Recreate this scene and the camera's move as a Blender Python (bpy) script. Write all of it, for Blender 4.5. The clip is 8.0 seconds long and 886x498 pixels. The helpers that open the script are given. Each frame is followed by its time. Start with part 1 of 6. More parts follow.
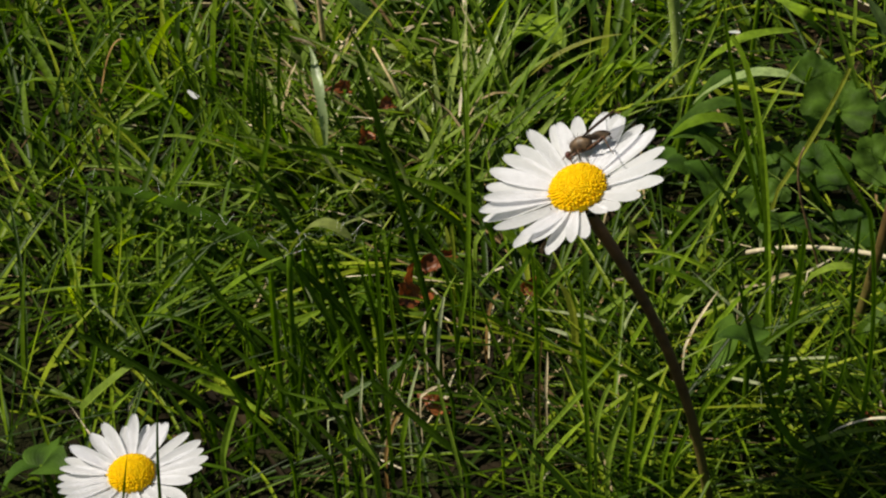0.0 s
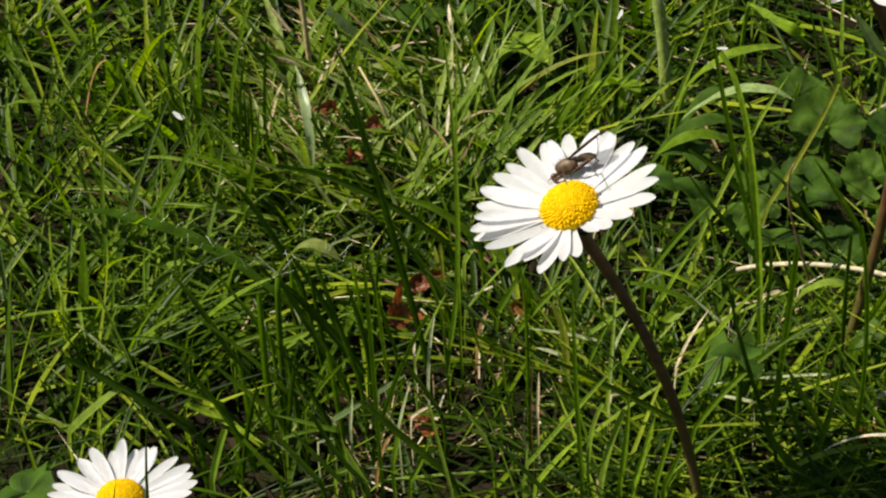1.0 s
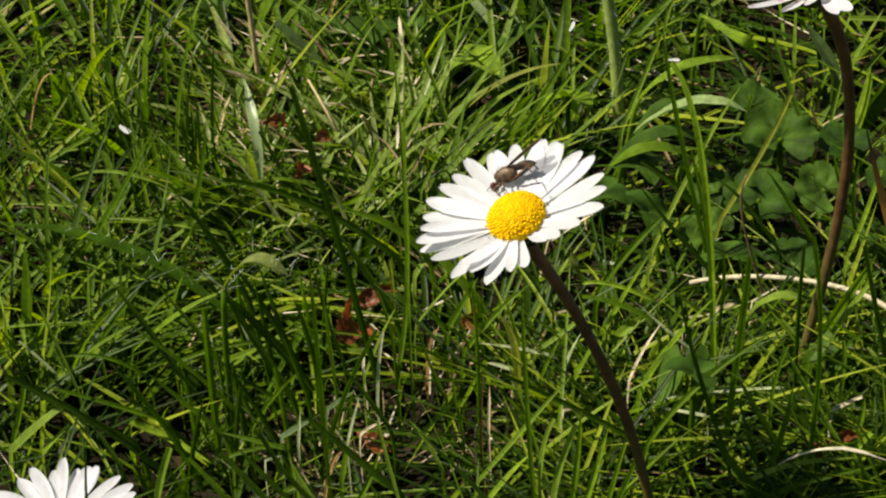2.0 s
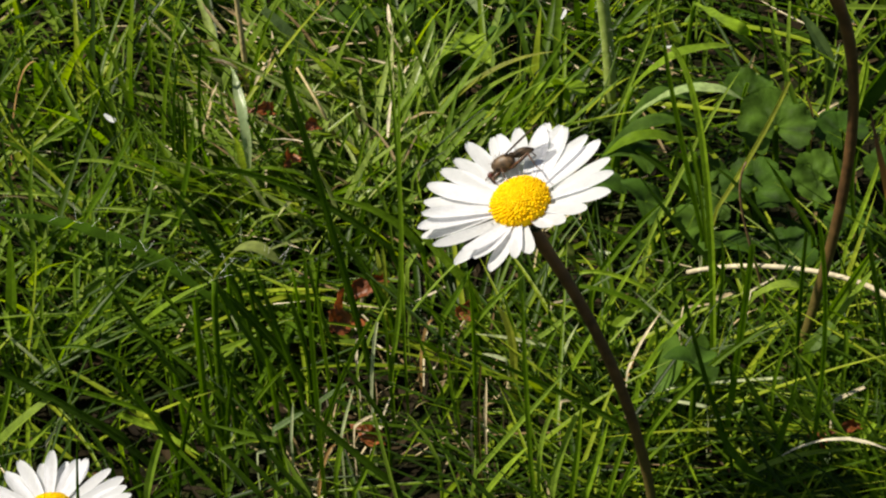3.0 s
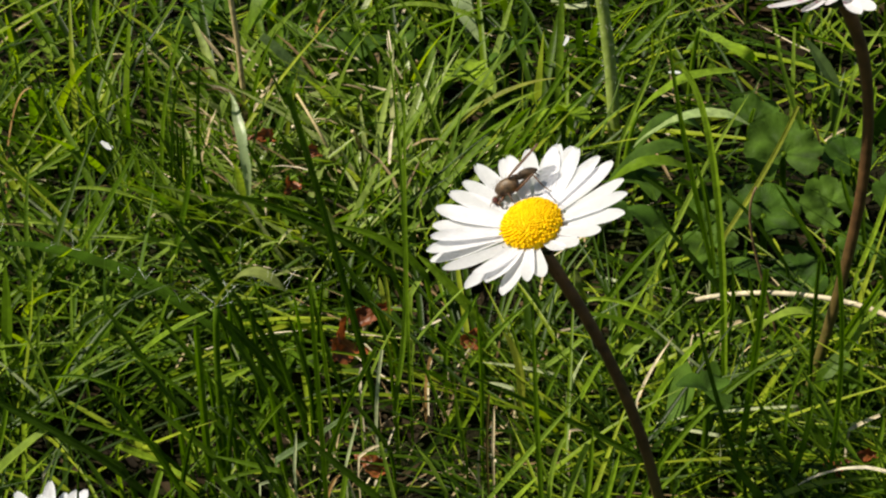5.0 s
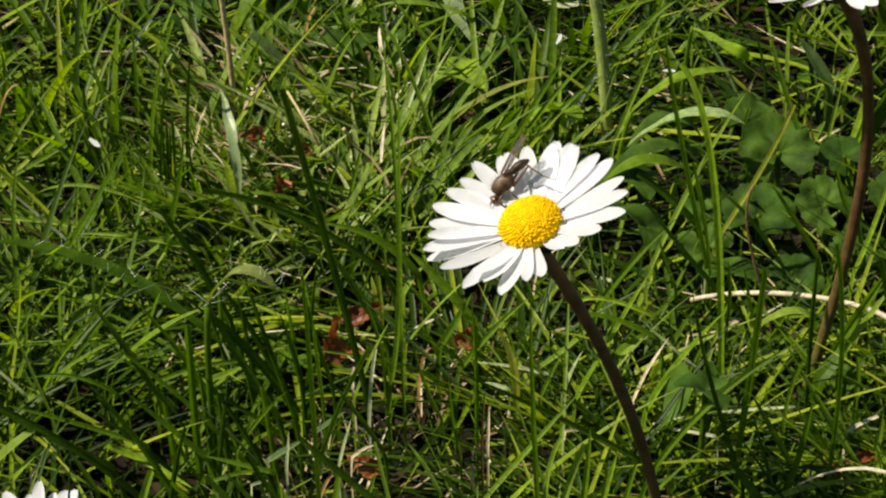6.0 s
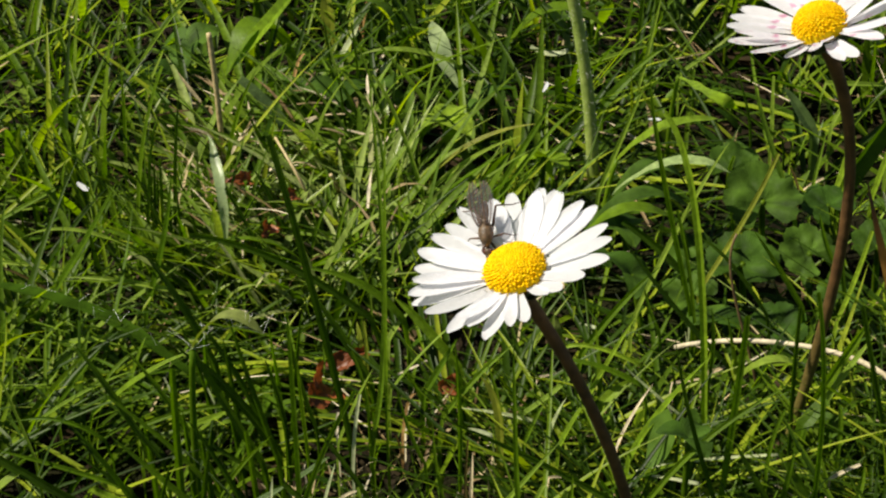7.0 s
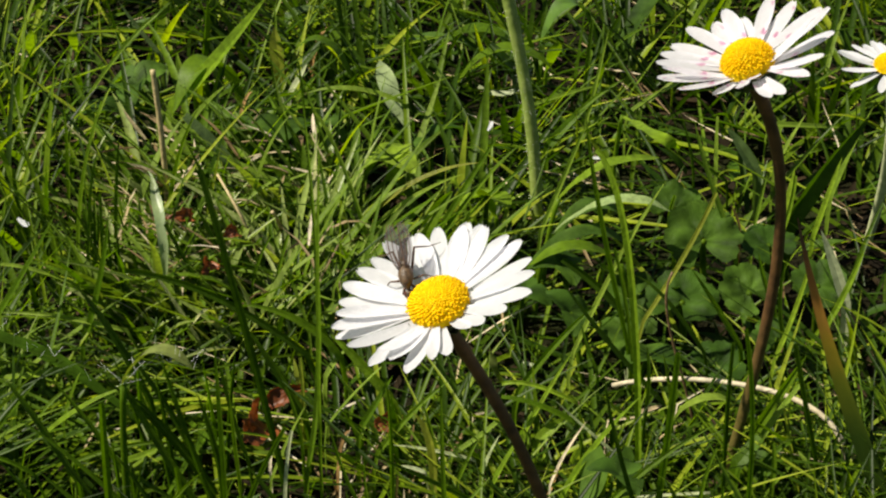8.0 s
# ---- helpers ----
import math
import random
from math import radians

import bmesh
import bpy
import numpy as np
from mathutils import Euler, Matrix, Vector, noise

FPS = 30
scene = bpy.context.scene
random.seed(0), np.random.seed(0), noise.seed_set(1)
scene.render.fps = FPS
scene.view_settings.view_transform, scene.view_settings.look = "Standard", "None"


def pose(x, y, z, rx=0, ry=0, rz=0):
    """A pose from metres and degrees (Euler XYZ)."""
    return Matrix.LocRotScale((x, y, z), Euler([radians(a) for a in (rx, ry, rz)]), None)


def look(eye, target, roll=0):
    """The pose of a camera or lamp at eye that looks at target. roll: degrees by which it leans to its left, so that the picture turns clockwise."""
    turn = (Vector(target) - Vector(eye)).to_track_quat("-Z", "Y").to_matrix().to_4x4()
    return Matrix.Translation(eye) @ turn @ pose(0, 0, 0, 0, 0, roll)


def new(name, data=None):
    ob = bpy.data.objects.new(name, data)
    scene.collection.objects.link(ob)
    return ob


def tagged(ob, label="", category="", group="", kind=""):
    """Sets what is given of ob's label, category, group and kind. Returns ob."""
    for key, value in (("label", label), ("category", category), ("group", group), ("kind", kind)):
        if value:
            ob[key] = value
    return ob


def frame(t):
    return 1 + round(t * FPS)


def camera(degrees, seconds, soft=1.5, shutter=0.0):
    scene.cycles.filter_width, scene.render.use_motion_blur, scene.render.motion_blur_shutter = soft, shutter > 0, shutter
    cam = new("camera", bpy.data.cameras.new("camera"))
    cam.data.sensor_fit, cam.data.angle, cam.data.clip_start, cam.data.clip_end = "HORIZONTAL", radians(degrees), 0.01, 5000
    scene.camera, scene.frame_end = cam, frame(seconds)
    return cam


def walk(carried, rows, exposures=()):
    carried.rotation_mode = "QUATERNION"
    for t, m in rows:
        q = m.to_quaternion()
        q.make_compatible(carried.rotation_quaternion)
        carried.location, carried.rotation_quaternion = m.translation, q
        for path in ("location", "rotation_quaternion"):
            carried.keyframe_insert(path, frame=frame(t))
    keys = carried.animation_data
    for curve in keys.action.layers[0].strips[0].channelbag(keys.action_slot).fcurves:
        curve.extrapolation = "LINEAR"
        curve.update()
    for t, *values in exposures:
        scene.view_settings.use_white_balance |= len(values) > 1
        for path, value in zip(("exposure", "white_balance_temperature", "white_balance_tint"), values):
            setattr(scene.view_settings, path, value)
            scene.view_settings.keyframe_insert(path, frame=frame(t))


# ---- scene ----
CM = 0.01

# ---------------------------------------------------------------- camera
cam = camera(28.0, 8.0, soft=2.2)
PATH = [
    (0, pose(0.00800, -0.24277, 0.16402, 56.063, 2.976, -0.001)),
    (0.5, pose(0.00728, -0.24164, 0.16280, 56.311, 2.993, -0.395)),
    (1, pose(0.00732, -0.24126, 0.16312, 56.649, 3.133, -0.702)),
    (1.5, pose(0.00835, -0.24029, 0.16232, 57.053, 2.867, -1.338)),
    (2, pose(0.00857, -0.23855, 0.16061, 57.155, 2.629, -1.956)),
    (2.2, pose(0.00798, -0.23785, 0.15982, 57.080, 2.609, -1.987)),
    (3.3, pose(0.00474, -0.23397, 0.15546, 57.171, 2.167, -2.822)),
    (3.5, pose(0.00415, -0.23326, 0.15467, 57.409, 2.199, -2.771)),
    (4, pose(0.00446, -0.23328, 0.15466, 57.791, 2.212, -2.903)),
    (4.5, pose(0.00410, -0.23300, 0.15406, 58.077, 2.149, -3.033)),
    (4.7, pose(0.00379, -0.23261, 0.15364, 58.251, 2.138, -3.050)),
    (5.8, pose(0.00208, -0.23045, 0.15133, 58.424, 1.774, -3.324)),
    (6, pose(0.00177, -0.23005, 0.15091, 58.485, 1.676, -3.482)),
    (6.5, pose(0.00185, -0.23030, 0.15142, 59.010, 1.706, -3.436)),
    (7, pose(0.00242, -0.23096, 0.15159, 59.936, 1.203, -3.568)),
    (7.5, pose(0.00300, -0.23078, 0.15012, 60.664, 0.638, -3.944)),
    (8, pose(0.00748, -0.23168, 0.15038, 61.381, 0.536, -4.185)),
]
EXPOSURES = [(0, 0.44, 7000, 8), (0.5, 0.57, 7000, 8), (1.0, 0.76, 7000, 8), (8.0, 0.80, 7000, 8)]
walk(cam, PATH, EXPOSURES)

# ---------------------------------------------------------------- daylight
SUN_FROM = Vector((-0.56, -0.05, 0.83)).normalized()
world = bpy.data.worlds.new("world")
scene.world = world
world.use_nodes = True
sky = world.node_tree.nodes.new("ShaderNodeTexSky")
sky.sky_type = "NISHITA"
sky.sun_disc = False
sky.sun_elevation = math.asin(SUN_FROM.z)
sky.sun_rotation = math.atan2(SUN_FROM.x, SUN_FROM.y)
world.node_tree.nodes["Background"].inputs[1].default_value = 0.05
world.node_tree.links.new(sky.outputs[0], world.node_tree.nodes["Background"].inputs[0])
sun_data = bpy.data.lights.new("sun", "SUN")
sun_data.energy = 5.0
sun_data.angle = radians(0.9)
sun_data.color = (1.0, 0.95, 0.86)
sun = new("sun", sun_data)
sun.matrix_basis = look(SUN_FROM * 3, (0, 0, 0))


# ---------------------------------------------------------------- materials
def material(name):
    m = bpy.data.materials.new(name)
    m.use_nodes = True
    nodes, links = m.node_tree.nodes, m.node_tree.links
    return m, nodes, links, nodes["Principled BSDF"]


def ramp(nodes, stops):
    r = nodes.new("ShaderNodeValToRGB")
    el = r.color_ramp.elements
    while len(el) < len(stops):
        el.new(0.5)
    for e, (p, c) in zip(el, stops):
        e.position, e.color = p, (*c, 1)
    return r


def noise_tex(nodes, links, scale, detail=3.0, stretch=None):
    tex = nodes.new("ShaderNodeTexNoise")
    tex.inputs["Scale"].default_value = scale
    tex.inputs["Detail"].default_value = detail
    co = nodes.new("ShaderNodeTexCoord")
    if stretch:
        mp = nodes.new("ShaderNodeMapping")
        mp.inputs["Scale"].default_value = stretch
        links.new(co.outputs["Object"], mp.inputs[0])
        links.new(mp.outputs[0], tex.inputs["Vector"])
    else:
        links.new(co.outputs["Object"], tex.inputs["Vector"])
    return tex


def leaf_material(name, stops, per="island", thin=0.35, glow=(1.4, 1.55, 0.25), rough=0.45, gloss=0.15, speckle=0.35, scale=900.0, ribs=0.0, relief=0.35, broad=140.0, drift=0.22):
    """Thin plant tissue: colour from piece to piece, mottling, sheen, and light that passes through."""
    m, nodes, links, bsdf = material(name)
    if per == "island":
        rnd = nodes.new("ShaderNodeNewGeometry").outputs["Random Per Island"]
    else:
        rnd = nodes.new("ShaderNodeObjectInfo").outputs["Random"]
    r = ramp(nodes, stops)
    links.new(rnd, r.inputs[0])
    tex = noise_tex(nodes, links, scale)
    mott = ramp(nodes, [(0.3, (1 - speckle,) * 3), (0.7, (1 + speckle * 0.5,) * 3)])
    links.new(tex.outputs["Fac"], mott.inputs[0])
    mix = nodes.new("ShaderNodeMix")
    mix.data_type, mix.blend_type = "RGBA", "MULTIPLY"
    mix.inputs["Factor"].default_value = 1.0
    links.new(r.outputs[0], mix.inputs["A"])
    links.new(mott.outputs[0], mix.inputs["B"])
    wide = noise_tex(nodes, links, broad, 2.0)
    patch = ramp(nodes, [(0.3, (1 - drift, 1 - drift, 1 - drift * 0.6)), (0.7, (1 + drift * 1.1, 1 + drift * 0.8, 1 + drift))])
    links.new(wide.outputs["Fac"], patch.inputs[0])
    again = nodes.new("ShaderNodeMix")
    again.data_type, again.blend_type = "RGBA", "MULTIPLY"
    again.inputs["Factor"].default_value = 1.0
    links.new(mix.outputs["Result"], again.inputs["A"])
    links.new(patch.outputs[0], again.inputs["B"])
    col = again.outputs["Result"]
    links.new(col, bsdf.inputs["Base Color"])
    bsdf.inputs["Roughness"].default_value = rough
    bsdf.inputs["Specular IOR Level"].default_value = gloss
    bump = nodes.new("ShaderNodeBump")
    bump.inputs["Strength"].default_value = relief
    bump.inputs["Distance"].default_value = 0.0002
    fine = noise_tex(nodes, links, scale * 2.5, 2.0)
    links.new(fine.outputs["Fac"], bump.inputs["Height"])
    if ribs:
        uv = nodes.new("ShaderNodeUVMap")
        wave = nodes.new("ShaderNodeTexWave")
        wave.bands_direction = "Y"
        wave.inputs["Scale"].default_value = ribs
        wave.inputs["Distortion"].default_value = 0.6
        links.new(uv.outputs[0], wave.inputs["Vector"])
        bump2 = nodes.new("ShaderNodeBump")
        bump2.inputs["Strength"].default_value = 0.2
        bump2.inputs["Distance"].default_value = 0.00012
        links.new(wave.outputs["Fac"], bump2.inputs["Height"])
        links.new(bump.outputs[0], bump2.inputs["Normal"])
        bump = bump2
    links.new(bump.outputs[0], bsdf.inputs["Normal"])
    tint = nodes.new("ShaderNodeMix")
    tint.data_type, tint.blend_type = "RGBA", "MULTIPLY"
    tint.inputs["Factor"].default_value = 1.0
    tint.inputs["B"].default_value = (*glow, 1)
    links.new(col, tint.inputs["A"])
    trans = nodes.new("ShaderNodeBsdfTranslucent")
    links.new(tint.outputs["Result"], trans.inputs["Color"])
    links.new(bump.outputs[0], trans.inputs["Normal"])
    both = nodes.new("ShaderNodeMixShader")
    both.inputs[0].default_value = thin
    links.new(bsdf.outputs[0], both.inputs[1])
    links.new(trans.outputs[0], both.inputs[2])
    links.new(both.outputs[0], nodes["Material Output"].inputs[0])
    return m


def plain_material(name, a, b, rough=0.6, gloss=0.4, scale=700.0, bump_by=0.0003, metal=0.0):
    m, nodes, links, bsdf = material(name)
    tex = noise_tex(nodes, links, scale, 4.0)
    r = ramp(nodes, [(0.3, a), (0.7, b)])
    links.new(tex.outputs["Fac"], r.inputs[0])
    links.new(r.outputs[0], bsdf.inputs["Base Color"])
    bsdf.inputs["Roughness"].default_value = rough
    bsdf.inputs["Specular IOR Level"].default_value = gloss
    bsdf.inputs["Metallic"].default_value = metal
    bump = nodes.new("ShaderNodeBump")
    bump.inputs["Strength"].default_value = 0.6
    bump.inputs["Distance"].default_value = bump_by
    links.new(tex.outputs["Fac"], bump.inputs["Height"])
    links.new(bump.outputs[0], bsdf.inputs["Normal"])
    return m


# End stops spread wider to hold shade and sunlit highlights in the greens.
GREENS = [(0.0, (0.015, 0.034, 0.002)), (0.3, (0.026, 0.060, 0.003)), (0.6, (0.048, 0.096, 0.004)), (0.80, (0.130, 0.212, 0.008)), (1.0, (0.265, 0.330, 0.024))]
M_GRASS = leaf_material("grass", GREENS, thin=0.46, rough=0.4, gloss=0.14, speckle=0.25, relief=0.15)
M_DRY = leaf_material("dry_grass", [(0.0, (0.08, 0.05, 0.02)), (0.35, (0.18, 0.13, 0.055)), (0.7, (0.33, 0.28, 0.14)), (1.0, (0.55, 0.50, 0.34))], thin=0.15, glow=(1, 0.9, 0.6), rough=0.5)
# Litter browns lowered to hold the shade between the blades.
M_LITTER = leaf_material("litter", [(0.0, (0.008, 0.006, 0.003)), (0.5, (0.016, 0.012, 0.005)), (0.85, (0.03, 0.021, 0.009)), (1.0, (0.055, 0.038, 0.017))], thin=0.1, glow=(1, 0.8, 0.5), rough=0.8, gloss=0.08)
M_SPROUT = leaf_material("pale_sprout", rough=0.5, gloss=0.1, stops=[(0.0, (0.055, 0.115, 0.005)), (0.5, (0.085, 0.155, 0.009)), (0.85, (0.125, 0.20, 0.02)), (1.0, (0.19, 0.25, 0.06))], thin=0.4)
# Paler grass colour that paints the sunlight on one patch of turf.
M_CLUMP = leaf_material("pale_tuft", [(0.0, (0.13, 0.20, 0.025)), (0.5, (0.20, 0.27, 0.06)), (0.85, (0.27, 0.32, 0.11)), (1.0, (0.38, 0.37, 0.18))], thin=0.35, rough=0.35, gloss=0.25)
M_MOSS = leaf_material("ground_leaves", [(0.0, (0.022, 0.055, 0.004)), (0.5, (0.045, 0.10, 0.007)), (1.0, (0.10, 0.16, 0.015))], thin=0.3, rough=0.45)
# Dark, mid and light copies of blade green: shade and sunlight are in the colour.
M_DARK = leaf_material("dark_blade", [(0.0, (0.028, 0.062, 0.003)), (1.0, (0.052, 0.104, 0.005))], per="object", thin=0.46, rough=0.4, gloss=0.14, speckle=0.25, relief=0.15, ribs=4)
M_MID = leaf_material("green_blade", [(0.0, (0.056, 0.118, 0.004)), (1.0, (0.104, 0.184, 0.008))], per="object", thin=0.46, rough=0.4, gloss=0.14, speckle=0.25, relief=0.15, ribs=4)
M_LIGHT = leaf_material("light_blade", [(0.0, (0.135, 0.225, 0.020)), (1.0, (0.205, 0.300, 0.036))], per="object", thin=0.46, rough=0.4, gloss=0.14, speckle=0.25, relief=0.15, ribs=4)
# Sky sheen put into the base colour as a greyer green.
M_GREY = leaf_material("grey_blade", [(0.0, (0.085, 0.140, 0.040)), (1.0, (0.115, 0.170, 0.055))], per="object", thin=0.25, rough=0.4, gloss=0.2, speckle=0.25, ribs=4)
M_YELLOW = leaf_material("yellow_blade", [(0.0, (0.15, 0.195, 0.014)), (1.0, (0.21, 0.235, 0.025))], per="object", thin=0.4, rough=0.4, gloss=0.3, speckle=0.35, scale=500, ribs=4)
M_TANBLADE = leaf_material("tan_blade", [(0.0, (0.075, 0.065, 0.016)), (1.0, (0.12, 0.090, 0.025))], per="object", thin=0.25, glow=(1.1, 0.9, 0.5), rough=0.5, speckle=0.5, scale=400, ribs=4)
M_ORANGE = leaf_material("orange_blade", [(0.0, (0.33, 0.20, 0.065)), (1.0, (0.44, 0.29, 0.11))], per="object", thin=0.3, glow=(1.1, 0.8, 0.5), rough=0.5, speckle=0.4, scale=500, ribs=4)
M_STRAW = leaf_material("straw", [(0.0, (0.40, 0.32, 0.16)), (1.0, (0.60, 0.55, 0.36))], per="object", thin=0.12, glow=(1, 0.9, 0.7), rough=0.45)
# Dark leaf green, deepened for the shade of the grass above.
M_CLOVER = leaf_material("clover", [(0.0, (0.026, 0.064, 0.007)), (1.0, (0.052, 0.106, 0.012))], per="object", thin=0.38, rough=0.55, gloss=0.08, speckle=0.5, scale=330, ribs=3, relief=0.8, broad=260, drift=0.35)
# Lighter copy of the leaf green, with light on the leaf put in.
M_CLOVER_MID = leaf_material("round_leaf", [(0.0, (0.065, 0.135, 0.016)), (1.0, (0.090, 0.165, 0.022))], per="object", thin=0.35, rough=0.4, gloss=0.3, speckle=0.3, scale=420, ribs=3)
# Pale leaf green, lightened further in place of sunlight on the leaf.
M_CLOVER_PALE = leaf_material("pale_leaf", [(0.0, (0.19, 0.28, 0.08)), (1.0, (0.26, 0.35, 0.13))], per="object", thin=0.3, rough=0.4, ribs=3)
# Yellow-green brightened as though the sun shone through the leaf.
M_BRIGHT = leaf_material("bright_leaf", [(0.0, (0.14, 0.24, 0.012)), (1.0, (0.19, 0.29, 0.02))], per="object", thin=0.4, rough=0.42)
M_HAIRY = leaf_material("hairy_leaf", [(0.0, (0.030, 0.070, 0.004)), (1.0, (0.040, 0.086, 0.005))], per="object", thin=0.4, rough=0.8, gloss=0.03, speckle=0.4, scale=400, ribs=2)
M_HAIRY_PALE = leaf_material("yellowing_leaf", [(0.0, (0.12, 0.16, 0.03)), (1.0, (0.17, 0.20, 0.05))], per="object", thin=0.3, rough=0.6, gloss=0.25, ribs=2)
# Whitish leaf green; the sunlight on the leaf is part of this colour.
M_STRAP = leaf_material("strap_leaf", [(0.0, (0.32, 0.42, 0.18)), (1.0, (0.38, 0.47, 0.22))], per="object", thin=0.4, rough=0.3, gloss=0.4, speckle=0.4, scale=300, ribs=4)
# Whitish base colour that also stands in for sun glints on blades.
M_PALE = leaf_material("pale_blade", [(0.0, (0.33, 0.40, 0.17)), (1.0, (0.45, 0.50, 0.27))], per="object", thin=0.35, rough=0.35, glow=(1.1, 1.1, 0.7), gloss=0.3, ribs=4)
M_PETAL = leaf_material("petal", [(0.0, (0.86, 0.865, 0.91)), (1.0, (0.90, 0.90, 0.94))], per="object", thin=0.62, glow=(1, 0.99, 0.98), rough=0.55, gloss=0.15, speckle=0.05, ribs=3, drift=0.0)
M_PETAL_PINK = leaf_material("pink_tinged_petal", [(0.0, (0.85, 0.84, 0.90)), (1.0, (0.90, 0.88, 0.93))], per="object", thin=0.62, glow=(1, 0.99, 0.98), rough=0.55, gloss=0.15, speckle=0.05, ribs=3, drift=0.0)


def pink_flush(m):
    """Irregular pink flushes on white petals."""
    nodes, links = m.node_tree.nodes, m.node_tree.links
    tex = noise_tex(nodes, links, 420.0, 3.0)
    r = ramp(nodes, [(0.64, (1, 1, 1)), (0.72, (0.72, 0.26, 0.46))])
    links.new(tex.outputs["Fac"], r.inputs[0])
    bsdf = nodes["Principled BSDF"]
    old = bsdf.inputs["Base Color"].links[0].from_socket
    mix = nodes.new("ShaderNodeMix")
    mix.data_type, mix.blend_type = "RGBA", "MULTIPLY"
    mix.inputs["Factor"].default_value = 1.0
    links.new(old, mix.inputs["A"])
    links.new(r.outputs[0], mix.inputs["B"])
    links.new(mix.outputs["Result"], bsdf.inputs["Base Color"])


pink_flush(M_PETAL_PINK)
M_FLORET = leaf_material("floret", [(0.0, (0.84, 0.52, 0.003)), (0.6, (0.89, 0.60, 0.004)), (1.0, (0.92, 0.66, 0.008))], thin=0.35, glow=(1, 0.9, 0.3), rough=0.6, gloss=0.15, speckle=0.12, drift=0.0)
M_STEM = plain_material("daisy_stem", (0.045, 0.022, 0.008), (0.110, 0.054, 0.018), 0.55, 0.35, 600)


def green_foot(m):
    """Stalks that turn from brown to olive green towards the root."""
    nodes, links = m.node_tree.nodes, m.node_tree.links
    sep = nodes.new("ShaderNodeSeparateXYZ")
    links.new(nodes.new("ShaderNodeTexCoord").outputs["Generated"], sep.inputs[0])
    r = ramp(nodes, [(0.10, (1.0, 1.0, 1.0)), (0.50, (0.0, 0.0, 0.0))])
    links.new(sep.outputs["Z"], r.inputs[0])
    bsdf = nodes["Principled BSDF"]
    old = bsdf.inputs["Base Color"].links[0].from_socket
    mix = nodes.new("ShaderNodeMix")
    mix.data_type = "RGBA"
    links.new(r.outputs[0], mix.inputs["Factor"])
    links.new(old, mix.inputs["A"])
    mix.inputs["B"].default_value = (0.095, 0.085, 0.018, 1)
    links.new(mix.outputs["Result"], bsdf.inputs["Base Color"])


green_foot(M_STEM)
M_STEM_PALE = plain_material("pale_stem", (0.34, 0.38, 0.18), (0.50, 0.52, 0.30), 0.5, 0.4, 600)
M_HAIRSTEM = plain_material("hairy_stem", (0.15, 0.21, 0.035), (0.25, 0.31, 0.075), 0.55, 0.35, 500)
M_CALYX = plain_material("bract", (0.022, 0.035, 0.012), (0.05, 0.07, 0.022), 0.6, 0.3, 900)
M_TWIG = plain_material("brown_stalk", (0.06, 0.036, 0.015), (0.14, 0.085, 0.038), 0.6, 0.35, 800)
M_TAN = plain_material("tan_stalk", (0.25, 0.19, 0.08), (0.42, 0.34, 0.17), 0.55, 0.35, 800)
M_HAIR = plain_material("plant_hair", (0.65, 0.66, 0.60), (0.8, 0.8, 0.74), 0.4, 0.5, 800)
M_DEADLEAF = leaf_material("dead_leaf", [(0.0, (0.17, 0.050, 0.013)), (1.0, (0.24, 0.075, 0.020))], per="object", thin=0.3, glow=(1.1, 0.8, 0.5), rough=0.45, gloss=0.3, speckle=0.6, scale=500, ribs=3)
M_FLY = plain_material("fly_cuticle", (0.018, 0.012, 0.007), (0.150, 0.095, 0.050), 0.5, 0.35, 1300, 0.00018)
M_FLY_EYE = plain_material("fly_eye", (0.05, 0.012, 0.008), (0.09, 0.025, 0.015), 0.25, 0.6, 6000, 0.00005)
M_FLY_LEG = plain_material("fly_leg", (0.030, 0.014, 0.007), (0.110, 0.050, 0.022), 0.5, 0.4, 3000, 0.00005)


def soil_material():
    m, nodes, links, bsdf = material("soil")
    a = noise_tex(nodes, links, 120.0, 6.0)
    b = noise_tex(nodes, links, 900.0, 5.0)
    # Near-black stops: the shade under the grass is put into the soil colour.
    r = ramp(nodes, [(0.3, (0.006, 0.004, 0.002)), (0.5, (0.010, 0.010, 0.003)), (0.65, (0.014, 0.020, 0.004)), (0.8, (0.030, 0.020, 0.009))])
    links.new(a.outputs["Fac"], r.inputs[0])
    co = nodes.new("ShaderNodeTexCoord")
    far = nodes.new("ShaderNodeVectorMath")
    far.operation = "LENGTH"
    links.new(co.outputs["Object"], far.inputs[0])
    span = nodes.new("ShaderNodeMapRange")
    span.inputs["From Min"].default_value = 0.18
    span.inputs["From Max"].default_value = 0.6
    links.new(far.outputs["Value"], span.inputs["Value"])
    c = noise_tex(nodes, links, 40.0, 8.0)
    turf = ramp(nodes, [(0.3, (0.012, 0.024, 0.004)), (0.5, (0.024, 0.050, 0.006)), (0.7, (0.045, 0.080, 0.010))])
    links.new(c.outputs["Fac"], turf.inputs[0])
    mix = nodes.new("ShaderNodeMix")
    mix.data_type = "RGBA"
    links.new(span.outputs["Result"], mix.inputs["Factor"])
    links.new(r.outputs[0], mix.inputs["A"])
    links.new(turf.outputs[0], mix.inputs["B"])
    links.new(mix.outputs["Result"], bsdf.inputs["Base Color"])
    bsdf.inputs["Roughness"].default_value = 0.95
    bsdf.inputs["Specular IOR Level"].default_value = 0.08
    bump = nodes.new("ShaderNodeBump")
    bump.inputs["Strength"].default_value = 1.0
    bump.inputs["Distance"].default_value = 0.002
    links.new(b.outputs["Fac"], bump.inputs["Height"])
    links.new(bump.outputs[0], bsdf.inputs["Normal"])
    return m


